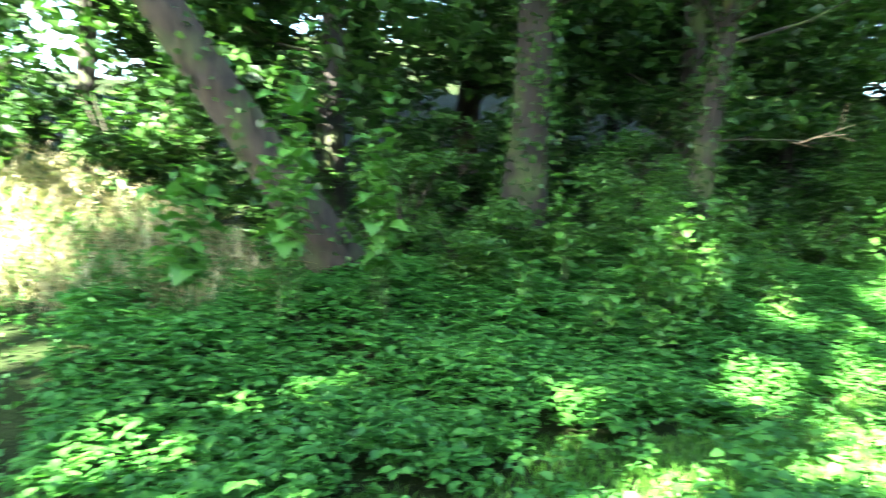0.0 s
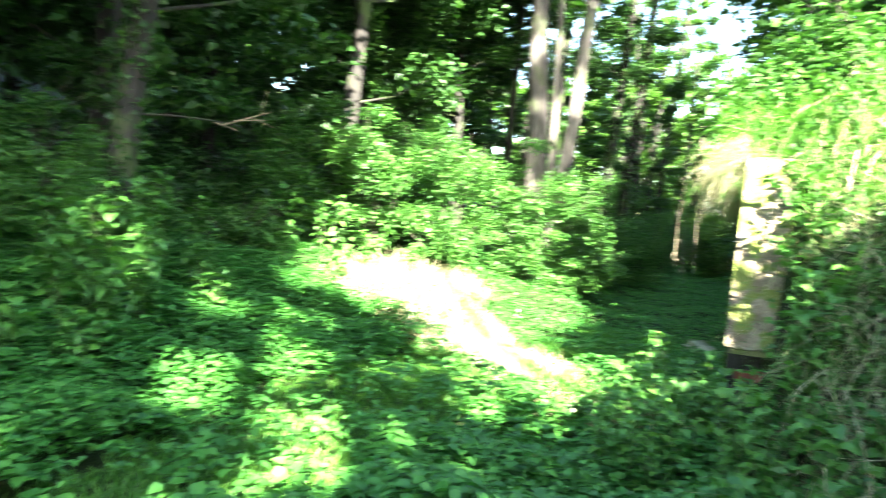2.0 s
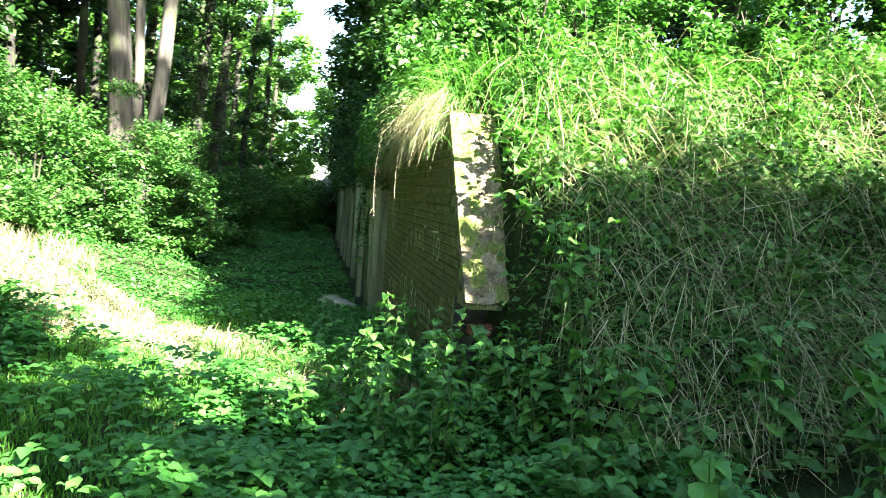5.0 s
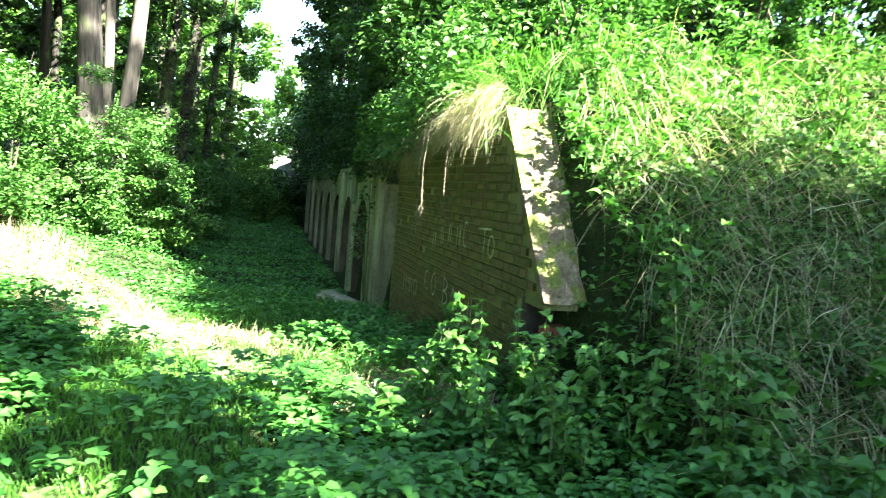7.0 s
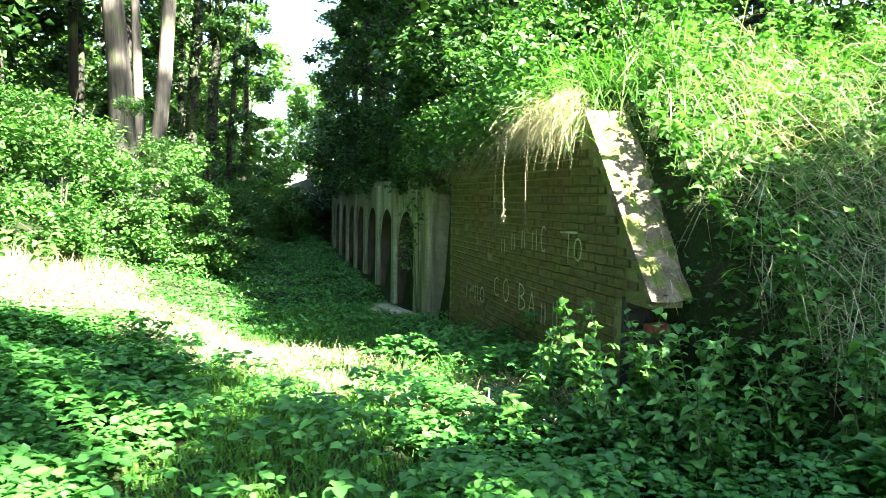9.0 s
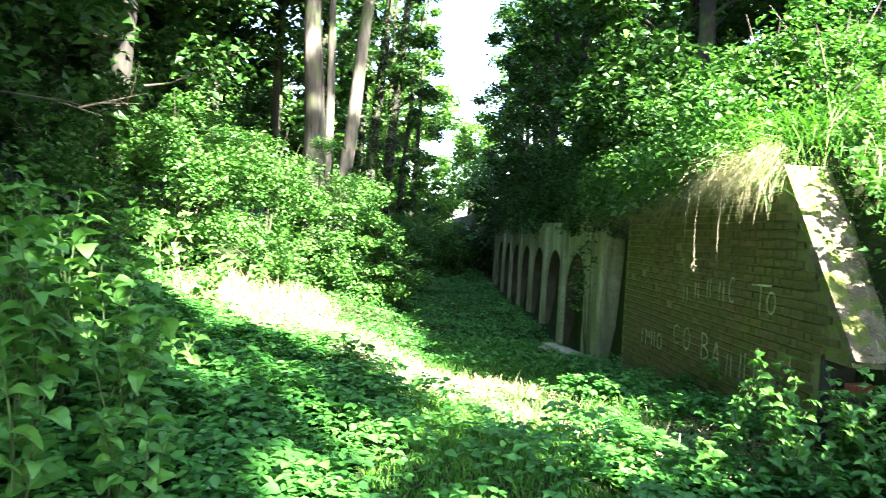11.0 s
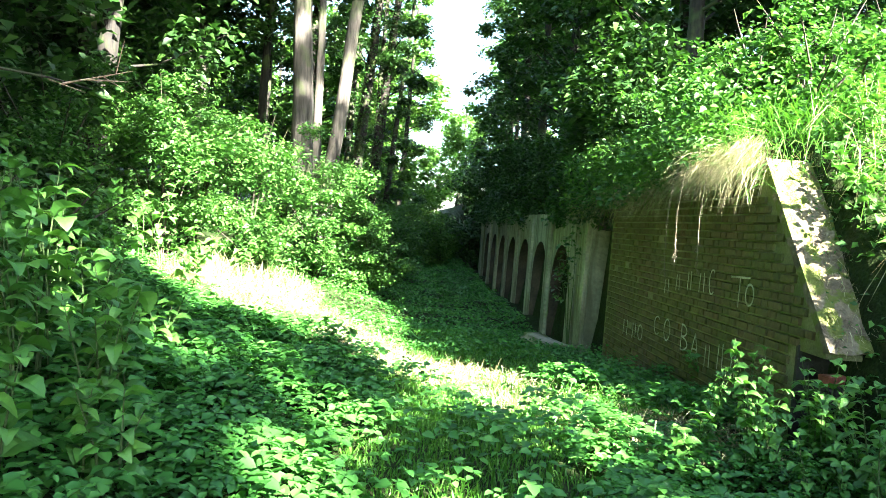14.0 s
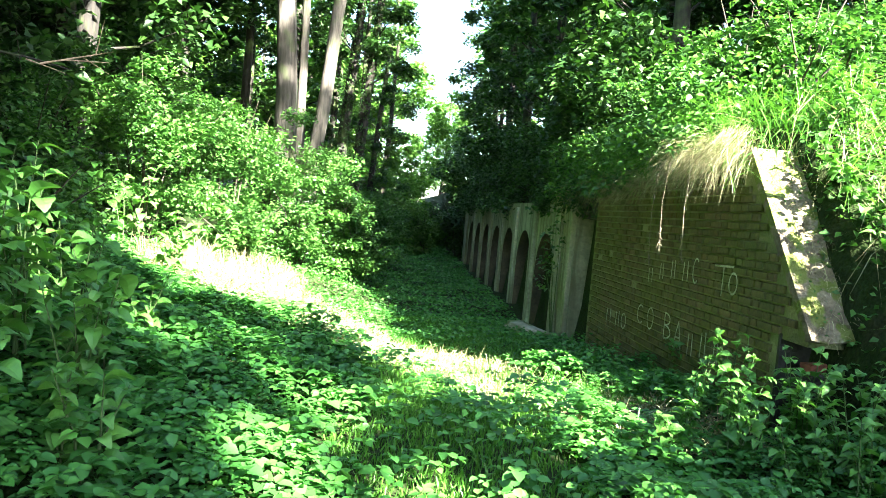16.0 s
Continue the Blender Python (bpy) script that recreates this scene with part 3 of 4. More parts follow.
for i, (x, y, h, s) in enumerate(SLOPE):
    shrub(x, y, h, s, "bright green leafy shrub on the ditch slope", 7600, 0.095, seed=100 + i, lift=0.05)
# bushes on top of the wall's earth
for i, (x, y, h, s) in enumerate([(0.75, 2.0, 0.7, 0.55), (0.6, 2.9, 0.9, 0.6), (0.65, 3.9, 1.0, 0.65), (0.7, 5.0, 1.1, 0.7), (0.8, 6.2, 1.2, 0.8), (1.6, 2.6, 0.9, 0.7), (2.4, 2.0, 0.8, 0.7), (3.3, 2.2, 0.9, 0.7), (1.0, 2.3, 1.5, 0.7), (0.9, 3.4, 1.6, 0.75), (1.3, 4.6, 1.7, 0.8), (1.9, 3.2, 1.6, 0.8), (2.6, 3.4, 1.9, 0.8), (3.6, 3.2, 1.9, 0.8), (4.6, 3.0, 2.0, 0.9), (5.5, 2.5, 1.8, 0.9), (3.0, 4.4, 2.4, 0.9)]):
    shrub(x, y, h, s, "bright leafy bush on top of the bank", 2600, 0.08, seed=600 + i, group="bushes on the bank", lift=0.02)
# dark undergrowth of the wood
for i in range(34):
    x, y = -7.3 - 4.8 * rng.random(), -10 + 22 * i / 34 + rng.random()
    shrub(x, y, 1.1 + 1.3 * rng.random(), 1.0 + 0.5 * rng.random(), "dark leafy bush in the shade of the wood", 2100, 0.14, LEAF_SHADED, 140 + i, "bush", "undergrowth of the wood", 0.02)


def thicket(name, label, n, x0, x1, y0, y1, top, leaf, mat, clump=500):
    """Uncountable far foliage: clouds of leaves with gaps between them."""
    m = max(12, n // clump)
    c = np.column_stack([rng.uniform(x0, x1, m), rng.uniform(y0, y1, m), rng.uniform(0.2, 1, m) ** 0.8 * top])
    r = rng.uniform(0.6, 1.5, m)
    k = rng.integers(0, m, n)
    P = c[k] + unit(rng.normal(0, 1, (n, 3))) * (rng.random((n, 1)) ** 0.5) * r[k][:, None] * np.array([1, 1, 0.7])
    P[:, 2] = np.maximum(P[:, 2], 0.05) + ground_z(np.where(np.abs(P[:, 0] - 0.3) < 1.5, np.maximum(P[:, 0], 0.6), P[:, 0]), P[:, 1])
    tagged(linked(name, leaf_mesh(name, P, rng.uniform(0.7, 1.3, n) * leaf, 0.8), mat), label, "woods", kind="stuff")


def canopy(name, label, n, x0, x1, y0, y1, z0, z1):
    """A closed leaf roof, in clumps, added above the trees to keep the wood dark."""
    m = n // 60
    c = np.column_stack([rng.uniform(x0, x1, m), rng.uniform(y0, y1, m), rng.uniform(z0, z1, m)])
    k = rng.integers(0, m, n)
    P = c[k] + rng.normal(0, 1, (n, 3)) * np.array([0.7, 0.7, 0.25])
    tagged(linked(name, leaf_mesh(name, P, rng.uniform(0.35, 0.65, n), 0.5), LEAF_SHADED), label, "woods", kind="stuff")


thicket("wood_gap", "dark bushes between the old trees", 34000, -13.5, -9.2, -7, 7, 8.0, 0.22, LEAF_SHADED, 150)
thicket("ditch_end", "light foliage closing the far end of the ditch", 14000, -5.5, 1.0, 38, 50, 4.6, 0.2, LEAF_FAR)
thicket("hillside_wood", "dark wood on the rising ground", 34000, -30, -15, -30, 40, 10.0, 0.9, LEAF_SHADED, 120)
# leaf roofs added only to block sun and sky
canopy("wood_canopy", "closed dark leaf roof added to block light over the wood", 46000, -21, -6.6, -9, 22, 9.5, 14)
canopy("hill_canopy", "closed dark leaf roof added to block light above the casemates", 13000, 1.5, 12, 9, 40, 10, 14)


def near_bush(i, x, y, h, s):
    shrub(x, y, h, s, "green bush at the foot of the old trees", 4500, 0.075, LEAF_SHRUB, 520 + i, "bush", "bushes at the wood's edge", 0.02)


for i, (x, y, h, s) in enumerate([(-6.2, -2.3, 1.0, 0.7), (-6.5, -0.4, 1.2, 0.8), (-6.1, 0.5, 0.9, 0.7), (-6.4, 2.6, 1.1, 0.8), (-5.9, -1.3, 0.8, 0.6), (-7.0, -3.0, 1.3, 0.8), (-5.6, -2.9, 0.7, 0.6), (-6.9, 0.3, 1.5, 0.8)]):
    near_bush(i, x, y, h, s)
thicket("wood_edge", "dark foliage at the edge of the wood", 42000, -14, -8.8, 0, 22, 11.0, 0.24, LEAF_SHADED)
thicket("deep_wood", "dark foliage deep in the wood", 52000, -22, -13, -24, 34, 12.0, 0.5, LEAF_SHADED, 220)
thicket("wood_beyond", "leafy wood behind the mound", 24000, -20, -9.5, -22, -9.5, 9.0, 0.42, LEAF_SHADED)
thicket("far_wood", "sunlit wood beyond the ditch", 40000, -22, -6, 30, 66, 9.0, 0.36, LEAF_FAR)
thicket("hill_wood", "dark wood on the hill above the casemates", 24000, 6.0, 13, 3, 44, 8.0, 0.26, LEAF_SHADED)


def overhang():
    """Leaves that hang over the upper edge of the arcade."""
    n, m = 36000, 170
    c = np.column_stack([rng.uniform(-0.15, 0.65, m), 5.7 + 20.5 * rng.random(m) ** 1.2, 2.72 + 1.9 * rng.random(m) ** 1.6])
    r = rng.uniform(0.35, 0.75, m)
    k = rng.integers(0, m, n)
    P = c[k] + unit(rng.normal(0, 1, (n, 3))) * (rng.random((n, 1)) ** 0.5) * r[k][:, None] * np.array([0.7, 1.3, 0.7])
    P[:, 2] = np.maximum(P[:, 2], 2.42 + 0.3 * rng.random(n))
    tagged(linked("wall_top_thicket", leaf_mesh("wall_top_thicket", P, rng.uniform(0.07, 0.13, n), 0.8), LEAF_SHADED), "dark leaves overhanging the casemate wall", "woods", kind="stuff")


overhang()


# ---- ground cover ----
def scatter(n, x0, x1, y0, y1, keep):
    P = np.stack([rng.uniform(x0, x1, n), rng.uniform(y0, y1, n)], 1)
    return P[keep(P[:, 0], P[:, 1])]


def cover(name, label, P, h0, h1, l0, l1, mat, tilt=0.45, fine=True, category="undergrowth"):
    z = ground_z(P[:, 0], P[:, 1])
    tuft = 0.5 + 0.5 * np.sin(2.9 * P[:, 0] + 1.3 * np.sin(2.2 * P[:, 1])) * np.sin(3.3 * P[:, 1] + 0.8)
    h = h0 + (h1 - h0) * rng.random(len(P)) * (0.25 + 0.9 * tuft ** 1.5)
    Q = np.column_stack([P, z + h])
    tagged(linked(name, leaf_mesh(name, Q, rng.uniform(l0, l1, len(P)), tilt, 0.38, 0.15, fine), mat), label, category, kind="stuff")


def path_mask(x, y):
    """The mown strip of grass that runs down into the ditch."""
    c = np.interp(y, [-6, -3, -1.2, 2, 5, 12], [-2.0, -2.3, -2.4, -2.3, -1.8, -1.5])
    return np.abs(x - c) < np.interp(y, [-6, 0, 4, 12], [0.5, 0.72, 0.95, 1.1]) + 0.12 * np.sin(5 * y) + 0.08 * np.sin(11 * y + 2)


def sun_strip(x, y):
    """The mown strip in the sun, its glare put in as pale straw: across and along the fall of the shadows."""
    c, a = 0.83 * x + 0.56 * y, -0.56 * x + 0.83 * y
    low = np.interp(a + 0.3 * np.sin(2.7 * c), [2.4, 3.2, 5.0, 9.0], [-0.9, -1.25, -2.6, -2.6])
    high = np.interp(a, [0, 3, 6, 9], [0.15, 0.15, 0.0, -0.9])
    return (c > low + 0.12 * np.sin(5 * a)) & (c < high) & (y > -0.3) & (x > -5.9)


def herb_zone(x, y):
    strip = sun_strip(x, y) & (rng.random(len(x)) < 0.82)
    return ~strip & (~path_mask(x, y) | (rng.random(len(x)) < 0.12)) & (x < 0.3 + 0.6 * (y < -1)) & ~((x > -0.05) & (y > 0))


def herbs():
    P = scatter(36000, -6.6, 1.0, -6.2, 2.8, herb_zone)
    z = ground_z(P[:, 0], P[:, 1])
    tuft = (0.5 + 0.5 * np.sin(2.9 * P[:, 0] + 1.3 * np.sin(2.2 * P[:, 1])) * np.sin(3.3 * P[:, 1] + 0.8))
    h = 0.03 + 0.36 * rng.random(len(P)) ** 0.7 * (0.3 + 0.7 * tuft)
    tagged(linked("herbs", rosette_mesh("herbs", np.column_stack([P, z + h]), rng.uniform(0.034, 0.08, len(P))), LEAF_HERB), "dense low herbs with whorls of green leaves", "undergrowth", kind="stuff")


herbs()
P = scatter(60000, -8, 1.0, -7, 6, lambda x, y: herb_zone(x, y) & ((x < -6) | (y > 2.2) | (rng.random(len(x)) < 0.35)))
cover("low_leaves", "small leaves filling in between the herbs", P, 0.02, 0.3, 0.03, 0.07, LEAF_HERB, fine=False)
P = scatter(62000, -7, -0.1, 5, 36, lambda x, y: x < -0.2)
cover("ditch_herbs", "low green plants on the shaded ditch floor", P, 0.01, 0.17, 0.045, 0.1, LEAF_HERB, fine=False)
P = scatter(15000, -16, -8, -12, 20, lambda x, y: x < -8)
cover("wood_floor_plants", "sparse plants on the dark wood floor", P, 0.02, 0.35, 0.06, 0.13, LEAF_SHADED, fine=False)
P = scatter(105000, 0.24, 8, -1.9, 7, lambda x, y: ((x > 0.42) | (y < 1.0)) & (rng.random(len(x)) < np.where(y < 0.6, 0.55, 0.75)))
cover("bank_plants", "tangle of leafy plants on the steep sunny bank", P, 0.02, 0.5, 0.032, 0.09, LEAF_SHRUB, 0.8, False)
P = scatter(16000, 0.3, 9, 8, 36, lambda x, y: (x > 0.42))
cover("bank_top_plants", "leafy plants on top of the casemates", P, 0.05, 0.7, 0.09, 0.17, LEAF_SHADED, 0.8, False)


def lawn():
    P = scatter(95000, -3.8, 0, -6, 8, lambda x, y: path_mask(x, y))
    Q = np.column_stack([P, ground_z(P[:, 0], P[:, 1])])
    D = rng.normal(0, 0.35, (len(Q), 3))
    D[:, 2] = 1
    tagged(linked("grass", blade_mesh("grass", Q, D, rng.uniform(0.05, 0.13, len(Q)), rng.uniform(0.003, 0.006, len(Q))), GRASS), "short bright green grass of the path", "grass", kind="stuff")


lawn()


def straw():
    """Dry grass hanging over the wall's edge and down the bank."""
    n = 6200
    y = rng.uniform(1.05, 7.6, n)
    out = rng.random(n)
    P = np.column_stack([np.where(y < 1.6, -0.14 * out, 0.4 - 0.55 * out), y, np.minimum(wing_z(y), 3.12) + rng.uniform(-0.05, 0.3, n) * (1 - 0.4 * out) - 0.25 * smooth(y, 2.2, 3.4) * out])
    D = np.column_stack([rng.uniform(-1.2, -0.3, n), rng.normal(-0.15, 0.35, n), rng.uniform(-1.6, 0.2, n)])
    tagged(linked("hanging_grass", blade_mesh("hanging_grass", P, D, rng.uniform(0.12, 0.42, n), rng.uniform(0.0012, 0.0028, n)), STRAW), "dry straw-coloured grass hanging over the wall top", "grass", kind="stuff")
    n = 1100
    y = rng.uniform(1.15, 2.3, n)
    P = np.column_stack([0.15 - 0.45 * rng.random(n), y, 3.02 + 0.28 * rng.random(n)])
    D = np.column_stack([rng.uniform(-1.2, -0.1, n), rng.normal(0.0, 0.55, n), rng.uniform(-1.3, 0.1, n)])
    tagged(linked("straw_tuft", blade_mesh("straw_tuft", P, D, rng.uniform(0.15, 0.42, n), rng.uniform(0.0012, 0.003, n)), STRAW), "thick bleached tuft of dry grass over the wall corner", "grass", kind="stuff")
    n = 6000
    y = rng.uniform(1.0, 7.5, n)
    P = np.column_stack([rng.uniform(-0.2, 0.6, n), y, 2.88 + rng.uniform(0, 0.7, n)])
    D = np.column_stack([rng.uniform(-1.0, 0.2, n), rng.normal(-0.1, 0.4, n), rng.uniform(-0.6, 1.0, n)])
    tagged(linked("fringe_grass", blade_mesh("fringe_grass", P, D, rng.uniform(0.12, 0.4, n), rng.uniform(0.002, 0.005, n)), GRASS), "yellow-green grass bulging over the wall top", "grass", kind="stuff")
    n = 8500
    y = rng.uniform(1.6, 7.5, n)
    P = np.column_stack([rng.uniform(-0.4, 0.8, n), y, 3.15 - 0.35 * smooth(y, 2.2, 4.5) + rng.uniform(0, 0.9, n)])
    tagged(linked("fringe_leaves", leaf_mesh("fringe_leaves", P, rng.uniform(0.05, 0.1, n), 0.7, fine=True), LEAF_SHRUB), "leafy growth bulging over the wall top", "undergrowth", kind="stuff")
    n = 9500
    xy = scatter(n, 0.35, 5.5, -1.7, 1.5, lambda x, y: (x > 0.4) & (rng.random(len(x)) < np.interp(y + 0.3 * np.sin(3 * x), [-2.3, -0.5, 1.3], [0.5, 0.6, 0.2])))
    P = np.column_stack([xy, ground_z(xy[:, 0], xy[:, 1]) + rng.uniform(0.05, 0.45, len(xy))])
    D = np.column_stack([rng.normal(0, 0.5, len(xy)), rng.normal(-0.7, 0.4, len(xy)), rng.uniform(-0.8, 0.5, len(xy))])
    tagged(linked("bank_straw", blade_mesh("bank_straw", P, D, rng.uniform(0.25, 0.85, len(xy)), rng.uniform(0.0016, 0.0036, len(xy))), STRAW), "dry grass stalks lying down the bank", "grass", kind="stuff")


straw()


def wing_tufts():
    n = 900
    y = rng.uniform(-0.02, 1.25, n)
    x = 0.46 - 0.42 * rng.random(n) ** 2.2
    P = np.column_stack([x, y, wing_z(y) + 0.005])
    D = np.column_stack([rng.normal(-0.1, 0.4, n), rng.normal(-0.9, 0.4, n), rng.normal(0.1, 0.5, n)])
    tagged(linked("wing_tufts", blade_mesh("wing_tufts", P[:500], D[:500], rng.uniform(0.04, 0.16, 500), rng.uniform(0.0015, 0.003, 500)), STRAW), "small dry tufts on the sloping wall end", "grass", kind="stuff")
    tagged(linked("wing_moss", leaf_mesh("wing_moss", P[500:], rng.uniform(0.012, 0.035, 400), 0.8), LEAF_SHRUB), "moss and small leaves on the wall end", "moss", kind="stuff")


wing_tufts()


def tall_grass():
    """Arching tufts of long grass where the sunny strip meets the wall's foot."""
    n = 1500
    c = np.column_stack([rng.uniform(-1.9, -0.35, 26), rng.uniform(0.9, 2.1, 26)])
    k = rng.integers(0, 26, n)
    xy = c[k] + rng.normal(0, 0.05, (n, 2))
    P = np.column_stack([xy, ground_z(xy[:, 0], xy[:, 1])])
    D = rng.normal(0, 0.45, (n, 3))
    D[:, 2] = 1.0
    tagged(linked("tall_grass", blade_mesh("tall_grass", P, D, rng.uniform(0.2, 0.48, n), rng.uniform(0.003, 0.006, n)), GRASS), "arching tufts of long green grass", "grass", kind="stuff")


tall_grass()

# unseen trees added behind the walker to shade the foreground and the wood: along the sun's way from the places that
# they shade
def toward_sun(c, a):
    """Level place at c across and a along the fall of the shadows."""
    return c * SHADOW_DIR.y + a * SHADOW_DIR.x, -c * SHADOW_DIR.x + a * SHADOW_DIR.y


SHADE = [(-4.2, -15.0, 19, 1.3, 7000, 0.1), (-5.5, -14.0, 19, 1.5, 8500, 0.1), (-7.1, -15.0, 20, 1.5, 3000, 0.55), (-1.75, -9.5, 10, 0.8, 2200, 0.15), (-2.7, -10.5, 11, 0.8, 2400, 0.15),
         (-4.7, -19.0, 31, 1.6, 14000, 0.5), (-6.0, -20.0, 33, 2.0, 16000, 0.5), (-7.4, -22.0, 36, 2.2, 18000, 0.5), (-6.6, -15.5, 29, 1.8, 14000, 0.55), (-8.1, -19.0, 31, 1.8, 14000, 0.5), (-3.2, -19.0, 35, 1.1, 13000, 0.68), (-4.0, -20.5, 36, 1.5, 14000, 0.66), (3.5, -12.0, 31, 1.6, 1200, 0.68)]
for i, (c, a, h, s, n, low) in enumerate(SHADE):
    x, y = toward_sun(c, a)
    tree(x, y, h, 0.2, "unseen tall leafy tree added to shade the path and the wood", BARK_DARK, (0.0, 0.0), low, s, 60, n, 0.4 if h > 12 else 0.26, seed=201 + i, group="trees behind the path")
# unseen slim stem whose thin shadow splits the sunny strip
x, y = toward_sun(-0.45, -13.0)
tree(x, y, 25, 0.13, "unseen slim bare-stemmed tree added to split the sunny strip", BARK_DARK, (0.0, 0.0), 0.86, 1.2, 10, 1500, 0.2, seed=220, group="trees behind the path")
# unseen shrubs added behind the walker to shade the bank and wall foot
SHADE_SHRUBS = [(1.5, -5.8, 4.6), (2.7, -5.6, 3.5), (4.0, -5.8, 4.1), (5.4, -5.8, 3.4), (2.1, -6.9, 5.6), (3.4, -6.9, 4.4), (4.8, -6.9, 5.4), (-0.7, -5.2, 3.9), (-0.2, -5.2, 4.1), (0.4, -5.3, 4.4), (0.9, -5.5, 4.65)]
for i, (c, a, h) in enumerate(SHADE_SHRUBS):
    x, y = toward_sun(c, a)
    shrub(x, y, h, 0.85, "unseen dense shrub added to shade the bank and the wall's foot", 1500 if c > 1 else 3200, 0.28, LEAF_SHADED, 230 + i, "shrub", "shrubs behind the path", 0.05)
# pale straw in the sun patch's outline paints its glare onto the ground
xy = scatter(70000, -6.0, 0.1, -0.4, 8, lambda x, y: sun_strip(x, y) & (x < -0.2))
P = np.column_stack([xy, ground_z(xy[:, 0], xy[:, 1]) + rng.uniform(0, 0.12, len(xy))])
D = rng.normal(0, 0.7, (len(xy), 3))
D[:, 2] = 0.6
tagged(linked("sun_strip_straw", blade_mesh("sun_strip_straw", P, D, rng.uniform(0.08, 0.25, len(xy)), rng.uniform(0.002, 0.004, len(xy))), STRAW), "pale cut grass laid to whiten the sunlit strip", "grass", kind="stuff")


# ---- nearer plants, leaf by leaf ----
def broad_leaf_mesh(name, length=0.16, width=0.06, lobes=False):
    """A single folded leaf with a pointed tip, toothed edge and drooping end."""
    bm = bmesh.new()
    n = 9
    mid, left, right = [], [], []
    for i in range(n):
        t = i / (n - 1)
        w = width * (math.sin(math.pi * min(1, t * 0.92 + 0.08)) ** 0.8) * (1 + (0.07 if i % 2 else -0.05)) if 0 < i < n - 1 else 0.004
        z = 0.03 * math.sin(math.pi * t) - 0.2 * length * t * t
        mid.append(bm.verts.new((t * length, 0, z)))
        left.append(bm.verts.new((t * length - 0.1 * w, w, z + 0.3 * w)))
        right.append(bm.verts.new((t * length - 0.1 * w, -w, z + 0.3 * w)))
    for i in range(n - 1):
        bm.faces.new((mid[i], mid[i + 1], left[i + 1], left[i]))
        bm.faces.new((right[i], right[i + 1], mid[i + 1], mid[i]))
    me = bpy.data.meshes.new(name)
    bm.to_mesh(me)
    bm.free()
    me.materials.append(LEAF_NEAR)
    return me


def near_leaf_material():
    m, n, l, p = material("near_leaf")
    info = n.new("ShaderNodeObjectInfo")
    c = ramp(n, l, info.outputs["Random"], [(0.0, (0.045, 0.14, 0.024)), (0.6, (0.07, 0.2, 0.032)), (1.0, (0.11, 0.27, 0.045))])
    v = noise_tex(n, l, 22, 5)
    c = mixed(n, l, 0.5, c, ramp(n, l, v, [(0.3, (0.7, 0.75, 0.7)), (0.7, (1.2, 1.2, 1.0))]), "MULTIPLY")
    l.new(c, p.inputs["Base Color"])
    p.inputs["Roughness"].default_value = 0.5
    p.inputs["Specular IOR Level"].default_value = 0.42
    bump(n, l, p, v, 0.3, 0.004)
    tr = n.new("ShaderNodeBsdfTranslucent")
    l.new(mixed(n, l, 1.0, c, (1.15, 1.25, 0.6), "MULTIPLY"), tr.inputs["Color"])
    mix = n.new("ShaderNodeMixShader")
    mix.inputs[0].default_value = 0.32
    l.new(p.outputs[0], mix.inputs[1]), l.new(tr.outputs[0], mix.inputs[2])
    l.new(mix.outputs[0], n["Material Output"].inputs["Surface"])
    return m


LEAF_NEAR = near_leaf_material()
LEAF_SHAPES = [broad_leaf_mesh("leaf_long", 0.17, 0.05), broad_leaf_mesh("leaf_wide", 0.16, 0.07), broad_leaf_mesh("leaf_small", 0.1, 0.036)]


def tall_herb(x, y, height, label, stems=3, nodes=5, scale=1.0, seed=1, name="tall_herb", group="tall herbs", spread=0.25):
    """Upright stems with pairs of broad leaves; each leaf is a part."""
    r2 = np.random.default_rng(seed)
    z0 = float(ground_z(x, y)) - 0.03
    e = empty(name, x, y, z0, label, "plant", group)
    for s in range(stems):
        a = r2.uniform(0, 2 * np.pi)
        lean = r2.uniform(0.3, 1.0) * spread
        h = height * r2.uniform(0.7, 1.0)
        off = np.array([math.cos(a + 2), math.sin(a + 2), 0]) * r2.uniform(0, 0.12) * (stems > 1)
        tip = off + np.array([math.cos(a) * lean, math.sin(a) * lean, h])
        mid = off + (tip - off) * np.array([0.35, 0.35, 0.55])
        linked("stem", tube_mesh("stem", [off, mid, tip], [0.006, 0.005, 0.002], 6), STEM, e)
        for k in range(nodes):
            t = 0.3 + 0.7 * (k + 0.6) / nodes
            p = (1 - t) ** 2 * off + 2 * t * (1 - t) * mid + t * t * tip
            turn = r2.uniform(0, 360)
            for side in range(3 if k == nodes - 1 else 2):
                ob = linked("leaf", LEAF_SHAPES[int(r2.integers(0, 3))], None, e)
                sc = scale * (1.15 - 0.45 * t) * r2.uniform(0.75, 1.25)
                ob.matrix_basis = Matrix.LocRotScale(p, Euler((radians(r2.normal(0, 14)), radians(r2.normal(-8, 16)), radians(turn + 180 * side + r2.normal(0, 20)))), (sc, sc, sc))
    return e


